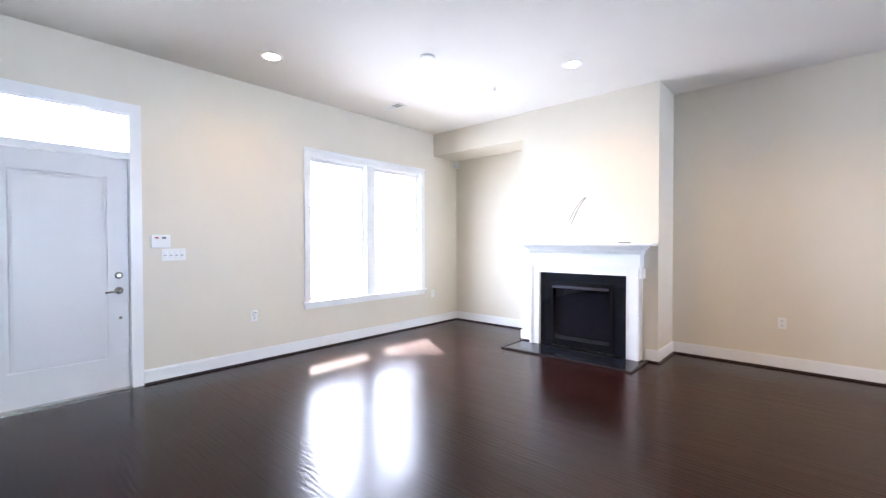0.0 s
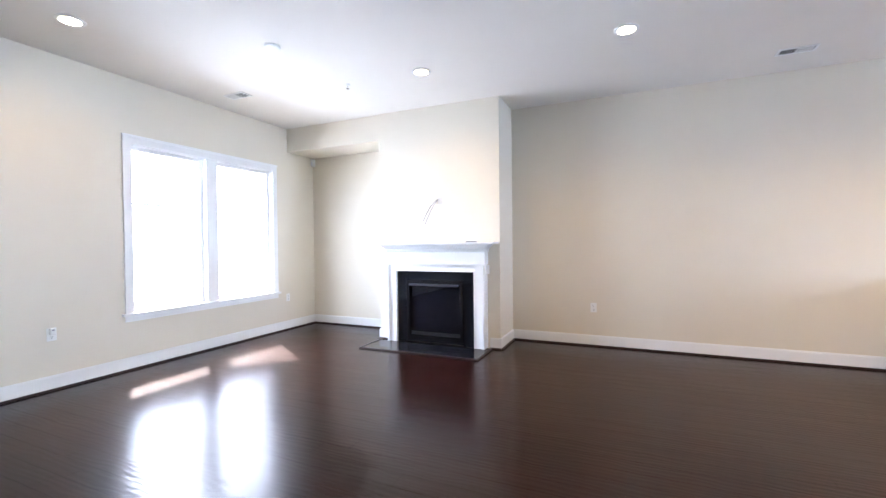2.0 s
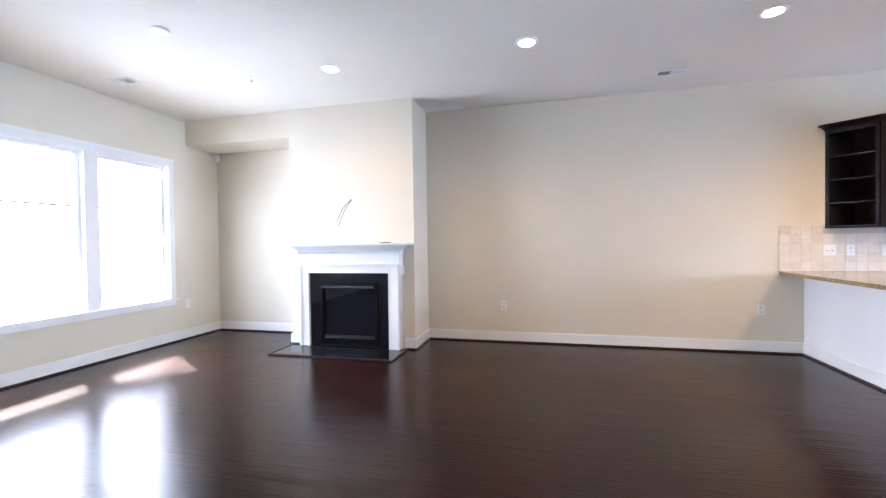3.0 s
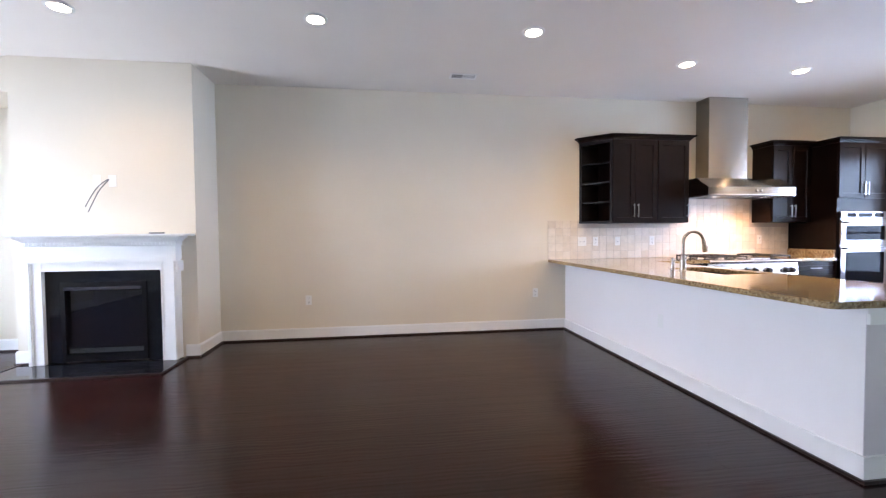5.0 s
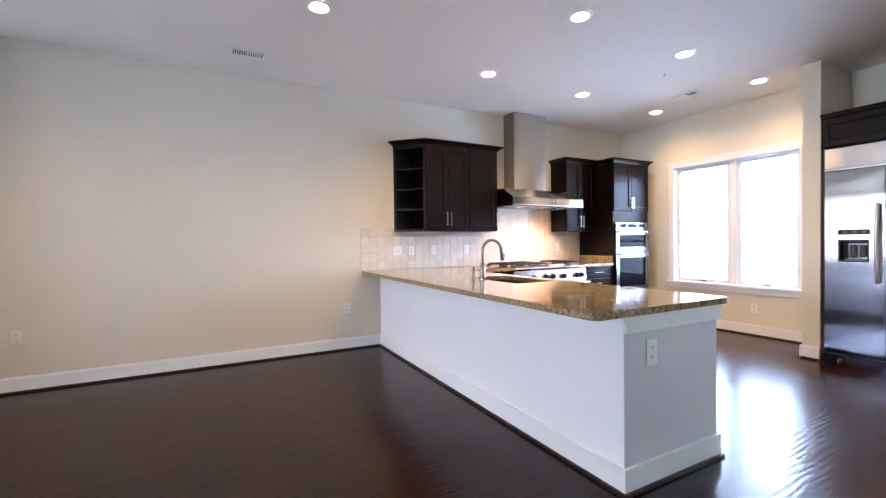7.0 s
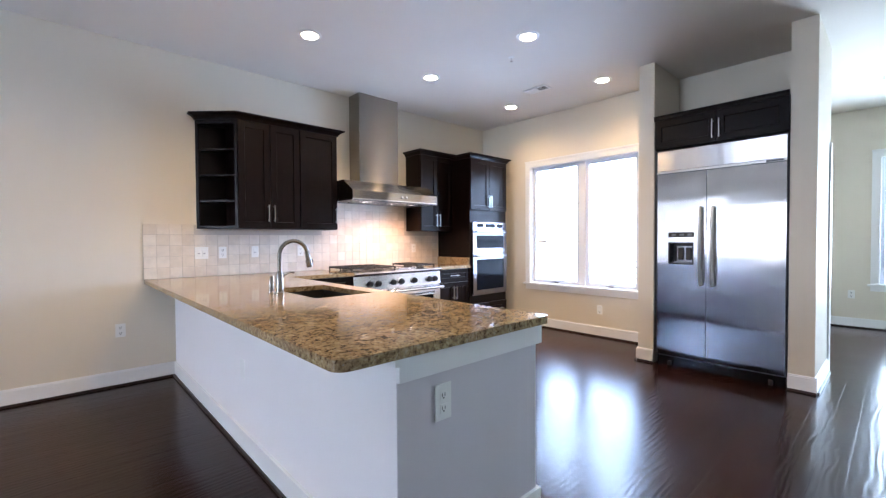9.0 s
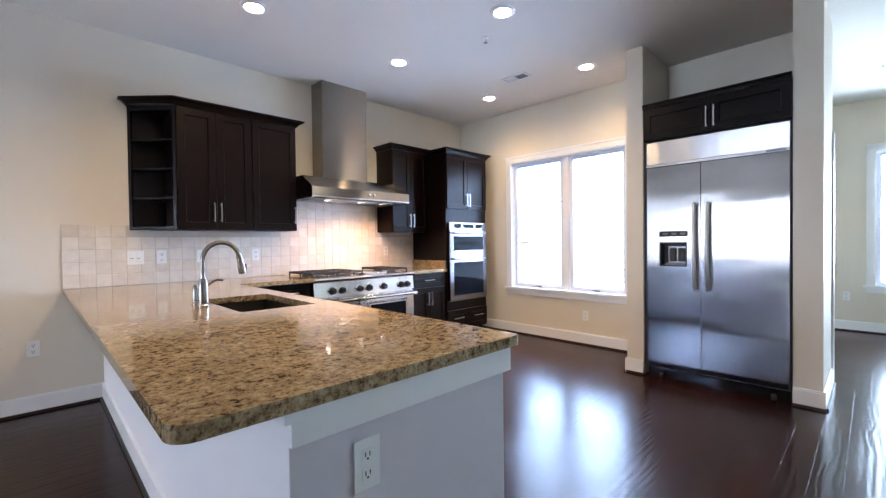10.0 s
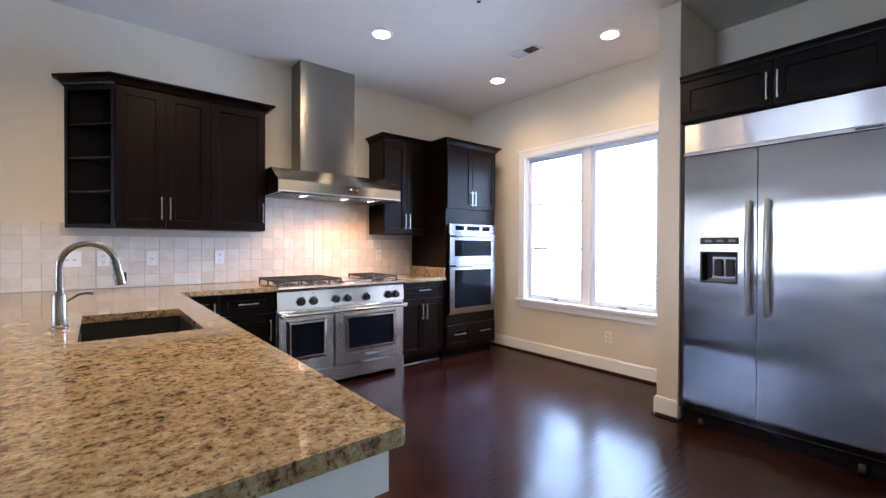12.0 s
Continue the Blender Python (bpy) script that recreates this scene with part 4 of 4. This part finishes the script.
def hood():
    h = thing("range_hood", (6.86, 5.9, 1.67), "stainless chimney range hood, lit underneath, reaching the ceiling", "range hood")
    part("chimney", boxes((6.60, 7.165, 5.93, 6.166, 1.931, H - 0.001)), STEELV, h)
    x0, x1 = 6.264, 7.468
    can = bmesh.new()
    prism(can, [(6.165, 1.712), (5.53, 1.712), (5.53, 1.80), (5.73, 1.927), (6.165, 1.93)], "x", x0, x1)
    part("canopy", can, STEELV, h)
    part("lip", boxes((x0, x1, 5.526, 5.54, 1.702, 1.712), (x0, x0 + 0.02, 5.54, 6.165, 1.692, 1.712), (x1 - 0.02, x1, 5.54, 6.165, 1.692, 1.712)), STEEL, h)
    for i in range(3):
        for k in range(9):
            part("baffle", boxes((x0 + 0.06 + i * 0.37 + k * 0.04, x0 + 0.075 + i * 0.37 + k * 0.04, 5.60, 6.10, 1.694, 1.711)), STEEL, h)
    part("control_knob", lathe(bmesh.new(), [(0.014, 5.53), (0.014, 5.515), (0.010, 5.512)], (6.92, 0, 1.755), "y", 14), CHROME, h, smooth=True)
    part("control_knob", lathe(bmesh.new(), [(0.014, 5.53), (0.014, 5.515), (0.010, 5.512)], (6.98, 0, 1.755), "y", 14), CHROME, h, smooth=True)
    for lx in (6.55, 6.95, 7.25):
        part("bulb", lathe(bmesh.new(), [(0.018, 1.711), (0.018, 1.702), (0.011, 1.699)], (lx, 5.84, 0), n=16), GLOW, h, "glowing hood bulb", smooth=True)


hood()


# ---- peninsula and worktops ----
def peninsula():
    p = thing("peninsula", (5.12, 4.4, 0), "painted half-wall peninsula with white trim under a granite top", "kitchen peninsula")
    part("half_wall", boxes((4.735, 4.87, 2.683, YW, 0, 0.873), (4.87, 5.51, 2.683, 2.80, 0, 0.873)), PENWALL, p)
    part("end_panel", boxes((4.7355, 5.5095, 2.68, 2.683, 0, 0.873)), ENDWALL_SHADED, p, "peninsula end panel, greyed in its colour for shade")
    part("apron", boxes((4.733, 5.53, 2.662, 2.68, 0.79, 0.873), (5.51, 5.53, 2.68, 2.80, 0.79, 0.873), (4.717, 4.733, 2.662, YW, 0.845, 0.873)), TRIM, p)
    part("baseboard", boxes((4.719, 4.735, 2.664, YW - 0.001, 0, 0.13), (4.735, 5.526, 2.664, 2.68, 0, 0.13), (5.51, 5.526, 2.68, 2.80, 0, 0.13)), TRIM, p)
    part("shoe_strip", boxes((4.705, 4.719, 2.65, YW - 0.001, 0, 0.018), (4.719, 5.54, 2.65, 2.664, 0, 0.018), (5.526, 5.54, 2.664, 2.80, 0, 0.018)), SHOE, p)
    for y0, y1, top in ((2.805, 3.298, 0.873), (3.902, 4.66, 0.66), (4.662, 5.49, 0.873)):
        c = thing("base_cabinet", (5.19, (y0 + y1) / 2, 0), "dark espresso base cabinet in the peninsula, facing the kitchen", "cabinet", "cabinets inside the peninsula")
        part("body", boxes((4.872, 5.48, y0, y1, 0.10, top)), CAB, c)
        part("toe_kick", boxes((4.872, 5.42, y0, y1, 0.0, 0.10)), CAB, c)
        d = shaker(y0 + 0.002, y1 - 0.002, 5.482, 0.11, 0.865, c, None, True, "x")
        for v in d.data.vertices:
            v.co.x = 2 * (5.492 - PLACE[c.name].x) - v.co.x
        d.data.flip_normals()
    # Steel front added out of sight: it throws window light back at the fridge.
    w = thing("dishwasher", (5.2, 3.6, 0), "added stainless dishwasher, unseen, there to brighten the fridge's reflection", "dishwasher")
    part("body", boxes((4.90, 5.48, 3.302, 3.898, 0.10, 0.868)), GREY, w)
    part("door", boxes((5.4805, 5.505, 3.304, 3.896, 0.11, 0.866), bevel=0.003), STEEL, w)
    part("toe_kick", boxes((4.90, 5.42, 3.302, 3.898, 0.0, 0.10)), SLOT, w)
    h = tube(bmesh.new(), [(5.54, 3.36, 0.79), (5.54, 3.84, 0.79)], 0.010)
    for hy in (3.38, 3.82):
        box(h, 5.505, 5.54, hy - 0.006, hy + 0.006, 0.784, 0.796)
    part("handle", h, CHROME, w, "polished steel bar handle", smooth=True)


peninsula()


def worktop():
    w = thing("countertop", (5.1, 4.4, 0.875), "polished tan and brown speckled granite countertop with sink cut-out", "countertop")
    z0, z1 = 0.876, 0.912
    bm = bmesh.new()
    xs, ys = (4.50, 5.565), (2.645, 6.165)
    sx, sy = (5.055, 5.445), (3.92, 4.61)
    def arc(cx, cy, r, a0, a1, n=6):
        return [(cx + r * math.cos(radians(a0 + (a1 - a0) * i / n)), cy + r * math.sin(radians(a0 + (a1 - a0) * i / n))) for i in range(n + 1)]
    south = arc(xs[0] + 0.05, ys[0] + 0.05, 0.05, 180, 270) + arc(xs[1] - 0.02, ys[0] + 0.02, 0.02, 270, 360) + [(xs[1], sy[0]), (xs[0], sy[0])]
    prism(bm, south, "z", z0, z1)
    box(bm, xs[0], sx[0], sy[0], sy[1], z0, z1)
    box(bm, sx[1], xs[1], sy[0], sy[1], z0, z1)
    box(bm, xs[0], xs[1], sy[1], 5.50, z0, z1)
    box(bm, xs[0], 6.243, 5.50, ys[1], z0, z1)
    bmesh.ops.remove_doubles(bm, verts=bm.verts, dist=0.0005)
    part("slab", bm, GRANITE, w)
    part("slab", boxes((7.489, 8.058, 5.515, 6.165, z0, z1)), GRANITE, w)
    part("side_splash", boxes((8.036, 8.058, 5.53, 6.155, z1 + 0.0005, 1.012)), GRANITE, w)
    return w


worktop()


def sink_and_tap():
    s = thing("sink", (5.24, 4.26, 0.70), "dark undermount sink basin set in the granite", "sink")
    x0, x1, y0, y1 = 5.05, 5.45, 3.915, 4.615
    part("basin", boxes((x0, x1, y0, y1, 0.68, 0.69), (x0 - 0.01, x0, y0, y1, 0.68, 0.8755), (x1, x1 + 0.01, y0, y1, 0.68, 0.8755), (x0 - 0.01, x1 + 0.01, y0 - 0.01, y0, 0.68, 0.8755), (x0 - 0.01, x1 + 0.01, y1, y1 + 0.01, 0.68, 0.8755)), SINK, s)
    part("drain", lathe(bmesh.new(), [(0.045, 0.69), (0.045, 0.693), (0.03, 0.692)], (5.24, 4.26, 0)), NICKEL, s, smooth=True)
    t = thing("faucet", (4.99, 4.30, 0.912), "tall brushed nickel gooseneck faucet with a pull-down spray head", "faucet")
    b = (4.99, 4.30)
    part("base", lathe(bmesh.new(), [(0.030, 0.9125), (0.030, 0.918), (0.024, 0.924), (0.024, 1.04), (0.020, 1.05), (0.016, 1.062)], (*b, 0)), NICKEL, t, smooth=True)
    pts = [(b[0], b[1], 1.05), (b[0], b[1], 1.15)]
    dx, dy, R = 0.96, -0.10, 0.095
    for i in range(1, 19):
        a = math.pi * (1 - i / 18 * 0.93)
        u = R + R * math.cos(a)
        pts.append((b[0] + u * dx, b[1] + u * dy, 1.16 + R * math.sin(a)))
    part("spout", tube(bmesh.new(), pts, 0.0125, 16), NICKEL, t, smooth=True)
    e, d = Vector(pts[-1]), (Vector(pts[-1]) - Vector(pts[-2])).normalized()
    d = Vector((0.18, 0, -0.98))
    head = tube(bmesh.new(), [e, e + d * 0.055], 0.0165, 16)
    tube(head, [e + d * 0.055, e + d * 0.105], 0.0205, 16)
    part("spray_head", head, NICKEL, t, smooth=True)
    bt = e + d * 0.07 + Vector((0.021, 0, 0.0))
    part("spray_button", boxes((bt.x - 0.004, bt.x + 0.004, bt.y - 0.008, bt.y + 0.008, bt.z - 0.02, bt.z + 0.02)), KNOB, t)
    part("lever", tube(bmesh.new(), [(b[0] + 0.02, b[1] + 0.006, 1.018), (b[0] + 0.06, b[1] + 0.012, 1.045), (b[0] + 0.085, b[1] + 0.016, 1.048), (b[0] + 0.105, b[1] + 0.018, 1.043)], 0.006, 10), NICKEL, t, smooth=True)
    d = thing("soap_dispenser", (4.985, 4.43, 0.912), "small brushed nickel soap dispenser beside the faucet", "soap dispenser")
    part("body", lathe(bmesh.new(), [(0.022, 0.9125), (0.022, 0.918), (0.017, 0.922), (0.017, 1.00), (0.012, 1.012), (0.008, 1.02)], (4.985, 4.43, 0)), NICKEL, d, smooth=True)


sink_and_tap()


# ---- fridge ----
def fridge():
    f = thing("refrigerator", (8.7, 2.71, 0), "wide built-in stainless side-by-side refrigerator with ice dispenser", "refrigerator")
    x, y0, y1, ym = 8.35, 2.2, 3.217, 2.783
    part("body", boxes((x + 0.10, 9.03, y0, y1, 0.09, 2.112), (x + 0.03, x + 0.10, y0, 2.888, 0.09, 2.112), (x + 0.03, x + 0.10, 3.108, y1, 0.09, 2.112),
                       (x + 0.03, x + 0.10, 2.888, 3.108, 0.09, 1.005), (x + 0.03, x + 0.10, 2.888, 3.108, 1.217, 2.112)), GREY, f)
    part("side_trim", boxes((x + 0.015, x + 0.06, y1 + 0.002, 3.243, 0.1, 2.12)), SLOT, f)
    part("side_trim", boxes((x + 0.015, x + 0.06, 2.19, y0 - 0.002, 0.1, 2.12)), SLOT, f)
    for a, b, nm in ((ym + 0.003, y1 - 0.004, "freezer_door"), (y0 + 0.004, ym - 0.003, "fridge_door")):
        bm = bmesh.new()
        r = 0.012
        lo, hi = 0.145, 1.885
        if nm == "freezer_door":
            c0, c1, d0, d1 = 2.888, 3.108, 1.005, 1.217
            for s in ((a, b, lo, d0), (a, b, d1, hi), (a, c0, d0, d1), (c1, b, d0, d1)):
                box(bm, x, x + 0.029, s[0], s[1], s[2], s[3])
        else:
            box(bm, x, x + 0.029, a, b, lo, hi)
        d = part(nm, bm, FRIDGE, f)
        hy = 2.822 if nm == "freezer_door" else 2.725
        pts = [(x - 0.005, hy, 1.52)] + [(x - 0.03 - 0.035 * math.sin(math.pi * i / 14), hy, 1.54 - 0.72 * i / 14) for i in range(15)] + [(x - 0.005, hy, 0.84)]
        part("handle", tube(bmesh.new(), pts, 0.0155, 16), HANDLE, d, "bowed tubular steel handle", smooth=True)
        if nm == "freezer_door":
            well = boxes((x + 0.085, x + 0.09, c0, c1, d0, d1))
            part("dispenser_well", well, SLOT, d)
            part("paddle_plate", boxes((x + 0.040, x + 0.046, 2.903, 3.048, d0 + 0.014, d0 + 0.180), bevel=0.002), OVSTEEL, d, "pale plate behind the dispenser paddles")
            part("dispenser_rim", boxes((x - 0.003, x + 0.084, c0, c0 + 0.010, d0, d1), (x - 0.003, x + 0.084, c1 - 0.010, c1, d0, d1), (x - 0.003, x + 0.084, c0 + 0.010, c1 - 0.010, d0, d0 + 0.012),
                                        (x - 0.003, x + 0.084, c0 + 0.010, c1 - 0.010, d1 - 0.012, d1)), SLOT, d, "near-black dispenser recess rim")
            for py in (2.914, 2.981):
                part("dispenser_paddle", boxes((x + 0.022, x + 0.0398, py, py + 0.052, d0 + 0.045, d0 + 0.163), bevel=0.008), SLOT, d)
            part("drip_tray", boxes((x + 0.002, x + 0.038, 2.903, 3.06, d0 + 0.0125, d0 + 0.030), bevel=0.002), GREY, d)
            part("dispenser_chute", boxes((x + 0.02, x + 0.06, 2.905, 3.055, d0 + 0.182, d1 - 0.014)), SLOT, d)
            part("control_strip", boxes((x - 0.002, x + 0.001, 2.882, 3.109, 1.268, 1.314)), SLOT, d, "black control strip")
            for k in range(3):
                part("button", boxes((x - 0.0035, x - 0.002, 2.90 + k * 0.07, 2.94 + k * 0.07, 1.282, 1.300)), GREY, d)
    part("grille_panel", boxes((x - 0.004, x + 0.029, y0 + 0.002, y1 - 0.002, 1.915, 2.112), bevel=0.003), FRIDGEH, f)
    part("grille_lip", boxes((x - 0.012, x + 0.02, y0 + 0.002, y1 - 0.002, 1.890, 1.912)), CHROME, f)
    part("badge", boxes((x - 0.0145, x - 0.012, 2.225, 2.34, 1.895, 1.908)), GREY, f)
    part("toe_grille", boxes((x + 0.04, x + 0.06, y0, y1, 0.0, 0.09), (x + 0.015, x + 0.04, y0 + 0.01, y1 - 0.01, 0.10, 0.142)), BLACK, f, "black enamelled toe grille")
    for k, wy in enumerate((2.30, 3.10)):
        part("caster", lathe(bmesh.new(), [(0.022, wy - 0.015), (0.024, wy - 0.01), (0.024, wy + 0.01), (0.022, wy + 0.015)], (x + 0.02, 0, 0.026), "y", 16), IRON, f, smooth=True)


fridge()


def fridge_cabinet():
    c = thing("over_fridge_cabinet", (8.7, 2.71, 2.135), "dark espresso two-door cabinet with crown above the refrigerator", "cabinet")
    part("body", boxes((8.366, 9.03, 2.19, 3.243, 2.13, 2.43)), CAB, c)
    shaker(2.192, 2.7105, 8.345, 2.138, 2.415, c, (2.683, 2.252), True, "x")
    shaker(2.7105, 3.241, 8.345, 2.138, 2.415, c, (2.738, 2.252), True, "x")
    crown(c, [(8.345, 2.19), (8.345, 3.243)][::-1], 2.415, 2.462, 0.022)


fridge_cabinet()


# ---- splashback: each tile a piece ----
def splashback():
    rng = random.Random(5)
    part_bm = boxes((4.495, 8.036, 6.160, 6.1665, 0.9125, 1.37), (4.495, 4.92, 6.160, 6.1665, 1.37, 1.415), (6.266, 7.466, 6.160, 6.1665, 1.37, 1.70))
    back = solo("tile_splashback", part_bm, GROUT, "cream tumbled stone tile splashback behind counter and range", "splashback")
    variants = []
    for k in range(6):
        bm = box(bmesh.new(), -0.0492, 0.0492, -0.0018, 0.0, -0.0492, 0.0492)
        for v in bm.verts:
            if v.co.y < -0.0009:
                v.co.x += rng.uniform(-0.0012, 0.0012) - math.copysign(0.0012, v.co.x)
                v.co.z += rng.uniform(-0.0012, 0.0012) - math.copysign(0.0012, v.co.z)
                v.co.y += rng.uniform(-0.0005, 0.0005)
        me = bpy.data.meshes.new("tile")
        bm.to_mesh(me)
        bm.free()
        me.materials.append(TILE)
        variants.append(me)
    for col in range(35):
        for row in range(8):
            x, z = 4.546 + col * 0.1012, 0.9635 + row * 0.1012
            if row == 4 and not (x < 4.93 or 6.26 < x < 7.47):
                continue
            if row > 4 and not 6.26 < x < 7.47:
                continue
            if z > 1.72 or (row == 7 and z > 1.68):
                continue
            t = new("tile", rng.choice(variants))
            t.parent = back
            t.location = Vector((x, 6.1598, z)) - back.location
            t.scale.z = 1.0 if row != 4 or x > 5 else 0.98


splashback()
GS = "plates on the splashback"
for px, w, kd, lb in ((4.96, 0.118, "switch2", "white switch plate on the tile splashback"), (5.147, 0.072, "outlet", "white outlet on the tile splashback"),
                      (5.458, 0.072, "switch1", "white rocker plate on the tile splashback behind the faucet"), (5.954, 0.072, "outlet", "white outlet on the tile splashback near the range"),
                      (7.584, 0.072, "outlet", "white outlet on the warmly lit tile beside the range")):
    plate("splash_plate", (px, 6.152, 1.142), "-y", w, 0.116, kd, lb, GS)


# ---- floor boards: each a piece where the camera passes ----
def boards():
    rng = random.Random(11)
    W, base = 0.127, bpy.data.objects["floor"]
    spots = []
    row = 0
    y = -1.94
    while y < 6.167:
        x = -2.84 - rng.uniform(0, 1.2)
        while x < 12.1:
            length = rng.choice((0.9, 1.2, 1.5, 1.8))
            x0, x1 = max(x, -2.84), min(x + length, 12.1)
            if x1 - x0 > 0.04:
                spots.append((x0, x1, y, min(y + W, 6.167)))
            x += length
        y += W
    near = [s for s in spots if s[0] > 4.6 and s[1] < 10.5 and s[2] > -0.2 and s[3] < 5.6][:300]
    chosen = set(near)
    verts, faces = [], []
    def put(s, vs, fs, off=(0, 0)):
        x0, x1, y0, y1 = s
        g, c = 0.0001, 0.0006
        n = len(vs)
        for i, z in ((0, -0.012), (c, 0.0 - c * 0.5), (c * 2, 0.0)):
            e = g + (0 if i == 0 else i - c)
            for px, py in ((x0 + e, y0 + e), (x1 - e, y0 + e), (x1 - e, y1 - e), (x0 + e, y1 - e)):
                vs.append((px - off[0], py - off[1], z))
        for k in range(2):
            for j in range(4):
                a, b = n + k * 4 + j, n + k * 4 + (j + 1) % 4
                fs.append((a, b, b + 4, a + 4))
        fs.append((n + 8, n + 9, n + 10, n + 11))
    shared = {}
    for s in spots:
        if s not in chosen:
            put(s, verts, faces)
            continue
        key = round(s[1] - s[0], 3)
        if key not in shared:
            vs, fs = [], []
            put((0, s[1] - s[0], 0, s[3] - s[2]), vs, fs)
            me = bpy.data.meshes.new("board")
            me.from_pydata(vs, [], fs)
            me.materials.append(FLOORW)
            shared[key] = me
        o = new("board", shared[key])
        o.location = (s[0], s[2], 0)
        o.parent = base
        tagged(o, kind="structure")
    me = bpy.data.meshes.new("boards")
    me.from_pydata(verts, [], faces)
    me.materials.append(FLOORW)
    o = new("floor_boards", me)
    o.parent = base
    tagged(o, kind="stuff")


boards()
